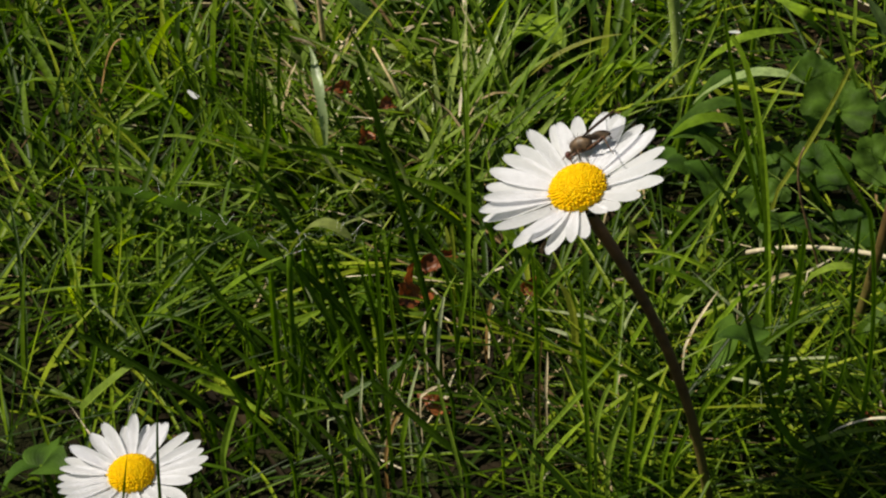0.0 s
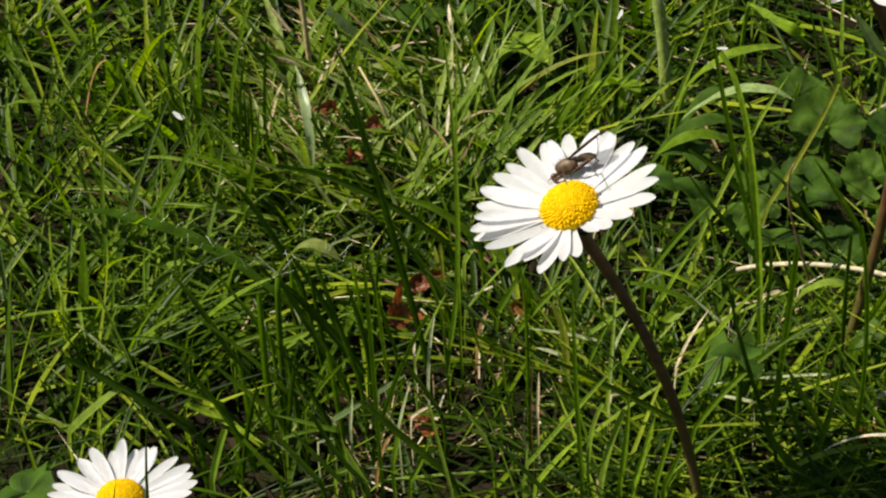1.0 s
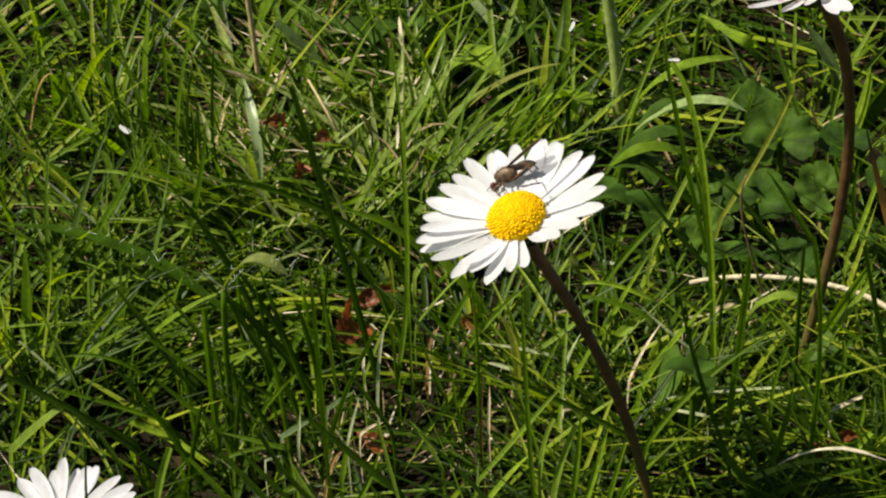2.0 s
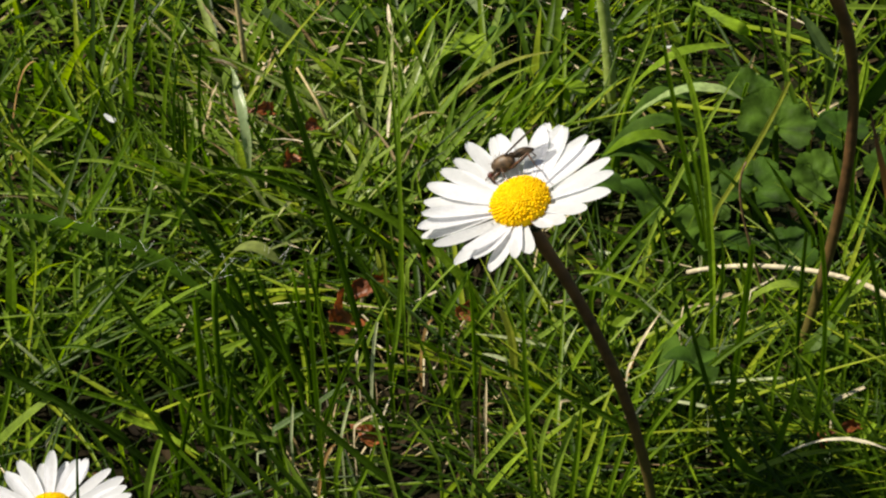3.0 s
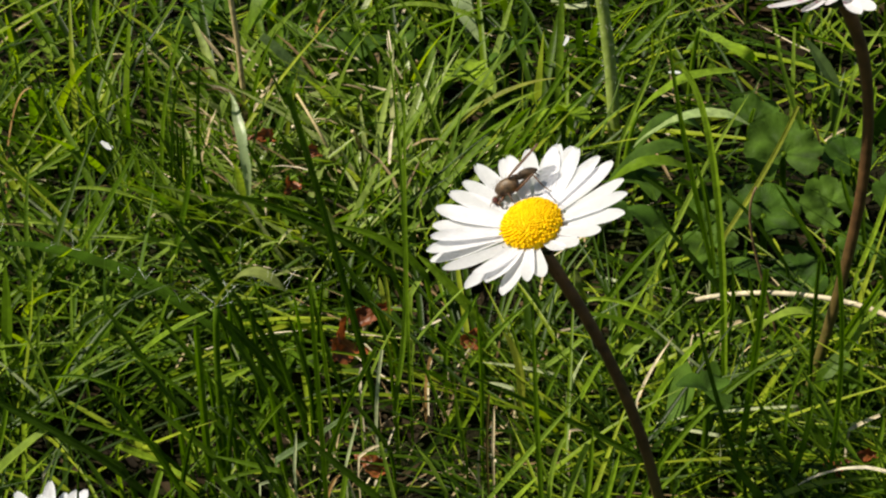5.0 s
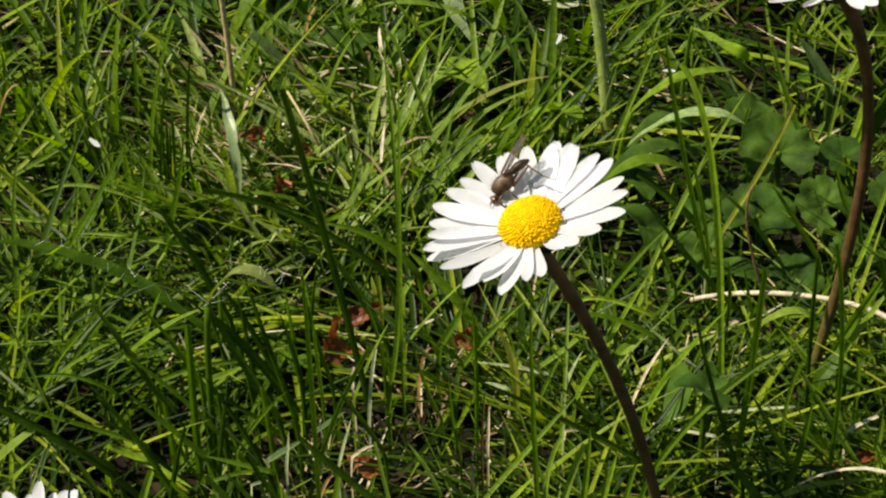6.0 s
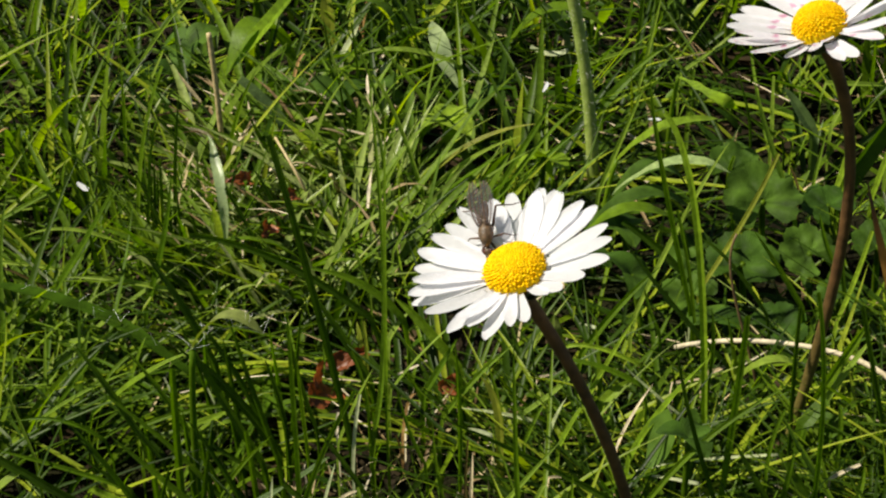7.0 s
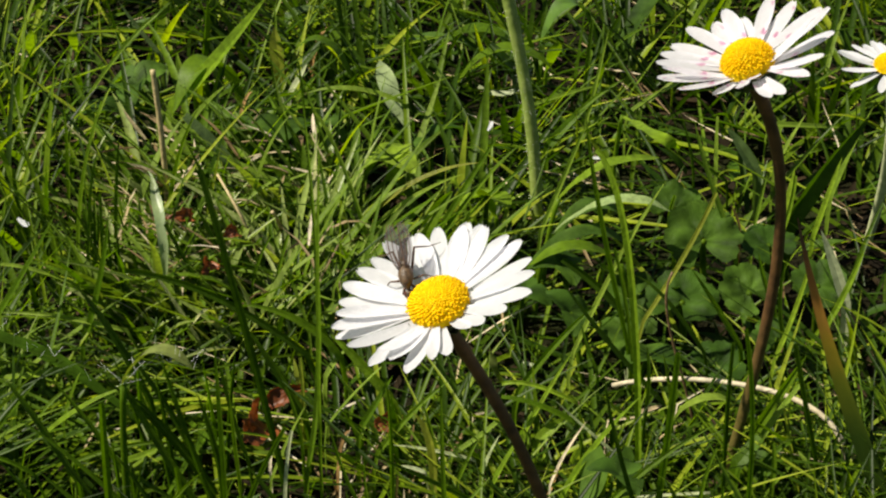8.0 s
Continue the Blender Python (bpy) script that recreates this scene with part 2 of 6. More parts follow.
def wing_material():
    m, nodes, links, bsdf = material("fly_wing")
    bsdf.inputs["Base Color"].default_value = (0.075, 0.070, 0.070, 1)
    bsdf.inputs["Roughness"].default_value = 0.35
    bsdf.inputs["Specular IOR Level"].default_value = 0.25
    clear = nodes.new("ShaderNodeBsdfTransparent")
    both = nodes.new("ShaderNodeMixShader")
    both.inputs[0].default_value = 0.54
    links.new(clear.outputs[0], both.inputs[1])
    links.new(bsdf.outputs[0], both.inputs[2])
    links.new(both.outputs[0], nodes["Material Output"].inputs[0])
    return m


M_SOIL = soil_material()
M_WING = wing_material()


def red_tip_material():
    """A broad blade that withers from green to orange and brown towards its tip (along its own length)."""
    m, nodes, links, bsdf = material("withered_blade")
    uv = nodes.new("ShaderNodeUVMap")
    sep = nodes.new("ShaderNodeSeparateXYZ")
    links.new(uv.outputs[0], sep.inputs[0])
    wob = noise_tex(nodes, links, 250.0, 3.0)
    add = nodes.new("ShaderNodeMath")
    add.operation = "MULTIPLY_ADD"
    add.inputs[1].default_value = 0.16
    links.new(wob.outputs["Fac"], add.inputs[0])
    links.new(sep.outputs[0], add.inputs[2])
    r = ramp(nodes, [(0.42, (0.040, 0.075, 0.008)), (0.56, (0.13, 0.15, 0.012)), (0.70, (0.28, 0.20, 0.018)), (0.84, (0.36, 0.15, 0.035)), (0.94, (0.22, 0.09, 0.03)), (1.0, (0.10, 0.05, 0.03))])
    links.new(add.outputs[0], r.inputs[0])
    links.new(r.outputs[0], bsdf.inputs["Base Color"])
    bsdf.inputs["Roughness"].default_value = 0.45
    trans = nodes.new("ShaderNodeBsdfTranslucent")
    links.new(r.outputs[0], trans.inputs["Color"])
    both = nodes.new("ShaderNodeMixShader")
    both.inputs[0].default_value = 0.45
    links.new(bsdf.outputs[0], both.inputs[1])
    links.new(trans.outputs[0], both.inputs[2])
    links.new(both.outputs[0], nodes["Material Output"].inputs[0])
    return m


M_REDTIP = red_tip_material()


# ---------------------------------------------------------------- building helpers
def mesh_object(name, verts, faces, mat, smooth=True, uvs=None):
    me = bpy.data.meshes.new(name)
    me.from_pydata(verts, [], faces)
    me.materials.append(mat)
    if smooth:
        me.polygons.foreach_set("use_smooth", [True] * len(me.polygons))
    if uvs is not None:
        layer = me.uv_layers.new(name="uv")
        for loop in me.loops:
            layer.data[loop.index].uv = uvs[loop.vertex_index]
    me.update()
    return me


def part(name, me, parent, label="", m=None):
    """Links a mesh as one object under a thing or a part."""
    ob = new(name, me)
    ob.parent = parent
    if m is not None:
        ob.matrix_basis = m
    return tagged(ob, label)


def bez(points, u):
    pts = [Vector(p) for p in points]
    while len(pts) > 1:
        pts = [a.lerp(b, u) for a, b in zip(pts, pts[1:])]
    return pts[0]


def bez3(b, mid, tip):
    """Control points of a quadratic curve that passes mid half way."""
    b, mid, tip = Vector(b), Vector(mid), Vector(tip)
    return [b, 2 * mid - 0.5 * (b + tip), tip]


def tube(name, curve, radii, mat, n=14, sides=10, cap=True, wob=0.0, seed=0):
    """A tapered round stalk along a curve; radii at its start and end (or more stops)."""
    rng = random.Random(seed)
    verts, faces = [], []
    side = Vector((1, 0.13, 0.05))
    for i in range(n + 1):
        u = i / n
        p = bez(curve, u)
        d = (bez(curve, min(u + 0.01, 1)) - bez(curve, max(u - 0.01, 0))).normalized()
        s = (side - d * side.dot(d)).normalized()
        t = d.cross(s)
        k = u * (len(radii) - 1)
        j = min(int(k), len(radii) - 2)
        rad = radii[j] + (radii[j + 1] - radii[j]) * (k - j)
        rad *= 1 + wob * rng.uniform(-1, 1)
        for a in range(sides):
            w = 2 * math.pi * a / sides
            verts.append(p + (s * math.cos(w) + t * math.sin(w)) * rad * (1 + wob * 0.5 * math.sin(3 * w)))
    for i in range(n):
        for a in range(sides):
            b = (a + 1) % sides
            faces.append((i * sides + a, i * sides + b, (i + 1) * sides + b, (i + 1) * sides + a))
    if cap:
        faces.append(tuple(range(sides - 1, -1, -1)))
        faces.append(tuple(range(n * sides, (n + 1) * sides)))
    return mesh_object(name, verts, faces, mat)


def strip(curve, width, n=10, fold=0.25, across=None, shape=None, twist=0.0, crease=False):
    """Verts, faces and uvs of a blade along a curve, folded along its midrib. across: the sideways direction at its base."""
    verts, faces, uvs = [], [], []
    across = Vector(across if across else (1, 0, 0))
    at = curve if callable(curve) else lambda u: bez(curve, u)
    for i in range(n + 1):
        u = i / n
        p = at(u)
        d = (at(min(u + 0.01, 1)) - at(max(u - 0.01, 0))).normalized()
        s = across - d * across.dot(d)
        s = s.normalized() if s.length > 1e-6 else Vector((1, 0, 0))
        if twist:
            s = Matrix.Rotation(twist * u, 3, d) @ s
        nrm = s.cross(d)
        w = width * 0.5 * (shape(u) if shape else (min(1, 0.55 + 1.2 * u) * (1 - u ** 2.6) + 0.02))
        verts += [p - s * w + nrm * w * fold, p, p + s * w + nrm * w * fold]
        uvs += [(u, 0.0), (u, 0.5), (u, 1.0)]
        if crease:
            verts.append(p)
            uvs.append((u, 0.5))
    for i in range(n):
        if crease:
            a = 4 * i
            faces += [(a, a + 1, a + 5, a + 4), (a + 3, a + 2, a + 6, a + 7)]
            continue
        a = 3 * i
        faces += [(a, a + 1, a + 4, a + 3), (a + 1, a + 2, a + 5, a + 4)]
    return verts, faces, uvs


# ---------------------------------------------------------------- ground
def build_ground():
    steps = [-40, -12, -4, -1.5, -0.7, -0.4] + [round(-0.3 + 0.0125 * i, 4) for i in range(49)] + [0.4, 0.7, 1.5, 4, 12, 40]
    verts, faces, n = [], [], len(steps)
    for y in steps:
        for x in steps:
            h = noise.noise(Vector((x * 25, y * 25, 3.1))) * 0.0025 + noise.noise(Vector((x * 80, y * 80, 7.7))) * 0.0012
            verts.append((x, y, h - 0.002))
    for j in range(n - 1):
        for i in range(n - 1):
            a = j * n + i
            faces.append((a, a + 1, a + n + 1, a + n))
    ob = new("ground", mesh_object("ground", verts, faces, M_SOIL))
    tagged(ob, "soil with moss under the lawn, darkened for the shade there", "ground", kind="structure")


build_ground()


# ---------------------------------------------------------------- grass
def height_limit(x, y):
    """Turf height in cm, kept low to leave the camera's view clear; single long blades stand above it."""
    if y < -45 or abs(x) > 14:
        return 9.0
    if y < -8.5:
        return 1.3
    for x0, x1, y0, y1, h in GAPS:
        if x0 < x < x1 and y0 < y < y1:
            return h
    if x < -2 and y > 1:
        return 3.1
    return 2.0 if y < 4 else 2.6


# Where the turf is kept short for the camera's view and for dark hollows, in cm: x from, to; y from, to; height.
GAPS = [(-2.1, -0.6, 1.7, 3.8, 1.1), (-1.3, 0.5, -4.4, -2.2, 0.45), (4.0, 10.5, -1.8, 3.2, 1.4), (-2.2, 0.6, -3.4, -1.0, 1.0), (-1.6, 1.5, -6.5, -3.4, 0.6), (-4.5, -1.6, -7.5, -3.4, 1.5), (1.0, 8.5, -7.5, -3.0, 1.8), (-1.6, 0.4, 6.2, 8.6, 1.0), (-4.6, -2.6, 7.6, 10.4, 1.0)]


def field(count, box, length, width, seg, seed, lean=(8, 55), flat=0.0, zlow=0.0, skip=None, tufts=0):
    """Many blades in one list of verts and faces (cm -> m); with tufts most of them spread from shared roots."""
    rng = random.Random(seed)
    roots = [(rng.uniform(box[0], box[1]), rng.uniform(box[2], box[3]), rng.uniform(0, 6.28), rng.uniform(0.9, 2.2)) for _ in range(tufts)]
    verts, faces = [], []
    for _ in range(count):
        x, y = rng.uniform(box[0], box[1]), rng.uniform(box[2], box[3])
        root = rng.choice(roots) if roots and rng.random() < 0.72 else None
        if root:
            out, spread = rng.uniform(0, 6.28), abs(rng.gauss(0, 0.3))
            x, y = root[0] + math.cos(out) * spread, root[1] + math.sin(out) * spread
        if skip and skip(x, y):
            continue
        clump = noise.noise(Vector((x * 0.45, y * 0.45, seed)))
        if seed in (11, 15) and ((x > 4.0 and -2 < y < 3.4) or (x > 7.0 and 0 < y < 6)) and rng.random() < 0.42:
            continue
        # Thinned so that dark soil stands in for the shade between blades.
        if seed in (12, 13, 18) and x < 1.8 and y < -2.5 and rng.random() < 0.55:
            continue
        if seed in (11, 15, 24) and -4.8 < x < 1.8 and y < -2.2 and rng.random() < (0.93 if -1.8 < x < 1.4 and y < -3.2 else 0.78 if x > -2 else 0.62):
            continue
        if clump < -0.12 and rng.random() < 0.7:
            continue
        heading = rng.uniform(0, 2 * math.pi) if rng.random() < 0.4 else 2.4 + 4.5 * noise.noise(Vector((x * 0.3, y * 0.3, 9.1))) + rng.gauss(0, 0.4)
        ln = max(0.5, rng.gauss(length, length * 0.33)) * (1 + 0.3 * clump)
        low = height_limit(x, y) * rng.uniform(0.7, 1.2) * (1 + 0.7 * noise.noise(Vector((x * 0.5, y * 0.5, 4.4))))
        w = width * rng.uniform(0.6, 1.45) * (1.3 if y > 4 else 1.0) * (0.55 if seed == 13 and y < -0.5 else 1.0) * (0.75 if y < -4 else 1.0)
        a = radians(rng.uniform(*lean))
        bend = radians(rng.uniform(0, 32)) if rng.random() < 0.88 else radians(rng.uniform(50, 100))
        if ln * math.cos(a) > low:
            a = math.acos(low / ln)
        if flat:
            a, bend = radians(rng.uniform(70, 92)), radians(rng.uniform(-8, 12))
        z = rng.uniform(0, zlow) if zlow else 0.0
        if root:
            tx, ty = math.cos(out) + root[3] * math.cos(root[2]), math.sin(out) + root[3] * math.sin(root[2])
            heading = math.atan2(ty, tx) + rng.gauss(0, 0.25)
            bend = radians(rng.uniform(5, 40))
        hx, hy = math.cos(heading), math.sin(heading)
        yaw = rng.gauss(0, 0.5)
        sx, sy = -math.sin(heading + yaw), math.cos(heading + yaw)
        px, py, pz = x, y, z
        k0 = len(verts)
        step = ln / seg
        swing = rng.gauss(0, 0.25)
        for i in range(seg + 1):
            u = i / seg
            ww = w * 0.5 * (min(1, 0.6 + 1.2 * u) * (1 - u ** 2.4) + 0.03) * CM
            rise = ww * 0.65
            verts.append((px * CM - sx * ww, py * CM - sy * ww, pz * CM + rise))
            verts.append((px * CM, py * CM, pz * CM))
            verts.append((px * CM + sx * ww, py * CM + sy * ww, pz * CM + rise))
            ang = a + bend * u
            px += hx * math.sin(ang) * step
            py += hy * math.sin(ang) * step
            pz = max(0.1, pz + math.cos(ang) * step)
            heading += swing / seg
            hx, hy = math.cos(heading), math.sin(heading)
        for i in range(seg):
            q = k0 + 3 * i
            faces.append((q, q + 1, q + 4, q + 3))
            faces.append((q + 1, q + 2, q + 5, q + 4))
    return verts, faces


def build_turf():
    near = (-11, 15, -13, 20)
    tall_v, tall_f = field(1900, near, 3.2, 0.105, 9, 11, lean=(2, 45), tufts=230)
    low_v, low_f = field(3600, near, 2.5, 0.088, 8, 15, lean=(8, 65), tufts=420)
    for extra in (field(900, (1.0, 9.4, -7.6, -2.0), 2.7, 0.092, 8, 22, lean=(3, 38), tufts=60), field(190, (-6.5, 1.0, -1.8, 3.6), 2.6, 0.085, 8, 23, lean=(2, 26), tufts=18), field(450, (-7.0, 2.0, -8.0, -1.5), 2.0, 0.085, 8, 24, lean=(15, 70), tufts=50)):
        k = len(low_v)
        low_v, low_f = low_v + extra[0], low_f + [tuple(i + k for i in f) for f in extra[1]]
    k = len(tall_v)
    ob = new("lawn_grass", mesh_object("lawn_grass", tall_v + low_v, tall_f + [tuple(i + k for i in f) for f in low_f], M_GRASS))
    tagged(ob, "dense fresh green fine lawn grass in sunlight", "grass", kind="stuff")
    all_v, all_f = field(700, near, 1.2, 0.045, 3, 12, flat=1.0, zlow=0.8)
    mat_v, mat_f = field(250, (-3.0, 0.8, 1.0, 6.5), 0.75, 0.06, 3, 16, lean=(40, 90), zlow=1.7)
    k = len(mat_v)
    stub_v, stub_f = field(110, (-1.6, 1.8, -5.6, -2.0), 1.0, 0.05, 4, 31, lean=(5, 60))
    mat_v, mat_f = mat_v + stub_v, mat_f + [tuple(i + k for i in f) for f in stub_f]
    k = len(all_v)
    ob = new("dry_thatch", mesh_object("dry_thatch", all_v + mat_v, all_f + [tuple(i + k for i in f) for f in mat_f], M_DRY))
    tuft_v, tuft_f = field(260, (-8.0, 3.5, 0.5, 10.5), 1.9, 0.115, 5, 17, lean=(25, 80), zlow=0.8)
    more_v, more_f = field(420, (-3.2, 1.2, 0.8, 6.5), 1.7, 0.12, 5, 20, lean=(25, 80), zlow=1.0)
    k = len(tuft_v)
    tuft_v, tuft_f = tuft_v + more_v, tuft_f + [tuple(i + k for i in f) for f in more_f]
    # More pale sprouts, put here in place of stronger sunlight.
    side_v, side_f = field(130, (-6.5, -1.0, -2.5, 1.2), 2.2, 0.10, 5, 21, lean=(25, 80), zlow=0.6)
    k = len(tuft_v)
    tuft_v, tuft_f = tuft_v + side_v, tuft_f + [tuple(i + k for i in f) for f in side_f]
    thin_v, thin_f = field(420, near, 3.4, 0.055, 6, 18, lean=(8, 75))
    k = len(tuft_v)
    tuft_v, tuft_f = tuft_v + thin_v, tuft_f + [tuple(i + k for i in f) for f in thin_f]
    kin = new("pale_sprouts", mesh_object("pale_sprouts", tuft_v, tuft_f, M_SPROUT))
    # Pale tufts added where the turf should look sunlit.
    clump_v, clump_f = field(330, (-2.8, 1.0, 0.4, 5.4), 1.4, 0.12, 5, 27, lean=(15, 60), zlow=1.0)
    pale = new("pale_tufts", mesh_object("pale_tufts", clump_v, clump_f, M_CLUMP))
    tagged(pale, "tufts of young grass, their pale colour standing in for full sun", "grass", kind="stuff")
    tagged(kin, "pale yellow-green sprouts and thin stalks, partly added to brighten sunlit patches", "grass", kind="stuff")
    tagged(ob, "dry tan and brown dead grass stalks lying in the lawn", "dead grass", kind="stuff")
    ob = new("ground_leaves", mesh_object("ground_leaves", *field(1000, near, 0.8, 0.20, 4, 13, lean=(35, 85), zlow=0.6), M_MOSS))
    tagged(ob, "small green weed leaves and moss between the grass", "ground leaves", kind="stuff")

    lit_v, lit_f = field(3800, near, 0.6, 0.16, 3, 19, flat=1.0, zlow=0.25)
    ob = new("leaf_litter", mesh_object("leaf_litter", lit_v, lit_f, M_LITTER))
    tagged(ob, "brown rotting bits of leaf on the soil, darkened for the shade there", "leaf litter", kind="stuff")

    def inside(x, y):
        return near[0] < x < near[1] and near[2] < y < near[3]

    def outside(x, y):
        return inside(x, y) or random.Random(x * 131 + y).random() > 1.35 - math.hypot(x, y) / 180

    ob = new("outer_lawn", mesh_object("outer_lawn", *field(42000, (-240, 240, -240, 240), 4.5, 0.5, 3, 14, skip=outside), M_GRASS))
    tagged(ob, "green lawn grass that goes on all round", "grass", kind="stuff")


build_turf()


# Single blades, set to fit the camera's view, in cm: root x, y; start height; middle offset x, y and height; tip offset
# x, y and height; width.
DARK_A = [
    (4.88, -6.83, 1, -0.44, 0.1, 1.52, -0.78, 0.2, 2.12, 0.11),
    (-0.89, -6.41, 1.05, -0.35, 0.1, 1.54, -0.61, 0.2, 2.09, 0.07),
    (-1.16, -6.39, 1.05, -0.33, 0.1, 1.45, -0.64, 0.2, 1.85, 0.07),
    (-1.45, -6.38, 1.05, -0.28, 0.1, 1.41, -0.58, 0.2, 1.78, 0.08),
    (0.31, -6.38, 1, -0.73, 0.1, 1.8, -1.17, 0.2, 2.26, 0.1),
    (4.85, -6.25, 1.05, -0.16, 0.1, 1.61, -0.3, 0.2, 2.16, 0.06),
    (4.51, -6.2, 1.05, -0.48, 0.1, 2.63, -0.75, 0.2, 3.93, 0.06),
    (5.2, -5.94, 1.05, -0.32, 0.1, 1.67, -0.59, 0.2, 2.19, 0.09),
    (5.73, -5.65, 1.05, -0.18, 0.1, 1.31, -0.36, 0.2, 1.61, 0.11),
    (3.47, -5.56, 1, -1.24, 0.1, 1.85, -2.58, 0.2, 2.6, 0.09),
]
DARK_B = [
    (-3.46, -5.51, 1.05, -0.15, 0.1, 1.35, -0.32, 0.2, 1.62, 0.07),
    (0.13, -5.05, 1.05, -0.33, 0.1, 1.64, -0.6, 0.2, 2.04, 0.07),
    (-3.26, -4.98, 1, -0.95, 0.1, 1.66, -1.75, 0.2, 2.25, 0.11),
    (6.98, -4.34, 1.05, -0.24, 0.1, 2.12, -0.43, 0.2, 3.03, 0.08),
    (5.71, -4.31, 1.05, -0, 0.1, 2.13, 0.04, 0.2, 3.08, 0.07),
    (-1.01, -4.27, 1.05, -0.32, 0.1, 2.38, -0.53, 0.2, 3.37, 0.09),
    (-1.2, -4.25, 1.05, -0.52, 0.1, 2.17, -0.89, 0.2, 3.05, 0.1),
    (-2.52, -4.06, 1.05, -0.33, 0.1, 1.57, -0.51, 0.2, 1.97, 0.06),
    (-0.06, -3.92, 1.05, -0.44, 0.12, 3.7, -0.81, 0.3, 5.59, 0.1),
    (-2.77, -3.65, 1, -0.47, 0.1, 2, -0.83, 0.2, 2.62, 0.09),
]
DARK_C = [
    (-0.95, -3.51, 1.05, -0.09, 0.1, 1.65, -0.22, 0.2, 2.15, 0.08),
    (-0.53, -3.48, 1.05, -0.18, 0.1, 1.75, -0.31, 0.2, 2.52, 0.06),
    (4.88, -2.95, 1.05, 0.06, 0.1, 1.74, 0.03, 0.2, 2.24, 0.06),
    (5.34, -2.54, 1, -0.94, 0.1, 2.17, -1.6, 0.2, 3.14, 0.08),
    (0.25, -2.42, 1, -0.41, 0.1, 1.85, -0.78, 0.2, 2.5, 0.11),
    (-1.93, -1.88, 1, -0.49, 0.1, 2.23, -0.94, 0.2, 2.99, 0.11),
    (-4.77, -1.85, 1.1, -0.39, 0.1, 1.39, -0.78, 0.2, 1.51, 0.08),
    (-2.31, -1.62, 1.3, 0.47, 0.1, 1.25, 1.06, 0.2, 1.18, 0.04),
    (0.4, -1.62, 1.5, -1.35, 0.1, 2.58, -2.6, 0.2, 3.03, 0.11),
    (6.1, -1.41, 1.1, -0.6, 0.1, 2.03, -1.07, 0.2, 2.45, 0.07),
]
DARK_D = [
    (7.34, -1.12, 1.05, -0.13, 0.1, 1.79, -0.04, 0.2, 2.49, 0.07),
    (5.11, 0.08, 1.05, -0.46, 0.1, 1.55, -0.95, 0.2, 1.95, 0.12),
    (-1.24, 0.83, 1.05, -0.31, 0.1, 1.78, -0.61, 0.2, 2.45, 0.07),
    (-2.6, 1.07, 1.05, -0.02, 0.1, 1.77, -0.02, 0.2, 2.52, 0.06),
    (-2.85, 1.45, 1.05, 0.04, 0.1, 1.67, 0.03, 0.2, 2.28, 0.06),
    (-3.11, 1.75, 1.05, 0.07, 0.1, 1.93, 0.11, 0.2, 2.59, 0.05),
    (-0.99, 1.87, 1.05, -0.28, 0.1, 1.8, -0.48, 0.2, 2.2, 0.08),
    (-1.34, 2.01, 1.05, -0.17, 0.1, 1.48, -0.35, 0.2, 1.8, 0.07),
    (-3.11, 2.03, 1.05, 0.05, 0.1, 1.57, 0.11, 0.2, 2.19, 0.07),
    (-3.24, 2.04, 1.05, 0.02, 0.1, 1.57, -0, 0.2, 2.09, 0.07),
]
DARK_E = [
    (-2.83, 2.27, 1.05, 0.13, 0.1, 2.45, 0.26, 0.2, 3.35, 0.06),
    (8.17, 2.51, 1.05, 0.6, 0.1, 2.08, 1.35, 0.2, 3.04, 0.36),
    (0.24, 3.11, 1.05, -0.29, 0.1, 1.8, -0.45, 0.2, 2.09, 0.06),
    (-4.37, 3.42, 1.05, -0.12, 0.1, 1.65, -0.14, 0.2, 2.24, 0.07),
    (6.9, 3.81, 1.05, -0.03, 0.1, 1.81, -0.29, 0.2, 2.71, 0.06),
    (-5.65, 4.39, 1.05, 0.27, 0.1, 1.64, 0.24, 0.2, 2.14, 0.07),
    (7.66, 4.41, 1.05, -0.42, 0.1, 1.34, -0.89, 0.2, 1.72, 0.07),
    (-3.58, 4.6, 1.05, -0.24, 0.1, 1.33, -0.45, 0.2, 1.67, 0.07),
    (-0.01, 5.43, 1.05, -0.05, 0.1, 1.73, -0.12, 0.2, 2.35, 0.07),
    (0.26, 7.3, 1.05, -0.03, 0.1, 1.81, -0.08, 0.2, 2.36, 0.05),
]
DARK_F = [
    (-0.19, 7.35, 1.05, -0.09, 0.1, 1.93, -0.14, 0.2, 2.48, 0.06),
    (5.7, 8.51, 1.05, 0.07, 0.1, 1.78, 0.15, 0.2, 2.46, 0.09),
    (-1.81, 10.81, 1.05, 0.1, 0.1, 1.75, 0.16, 0.2, 2.37, 0.19),
]
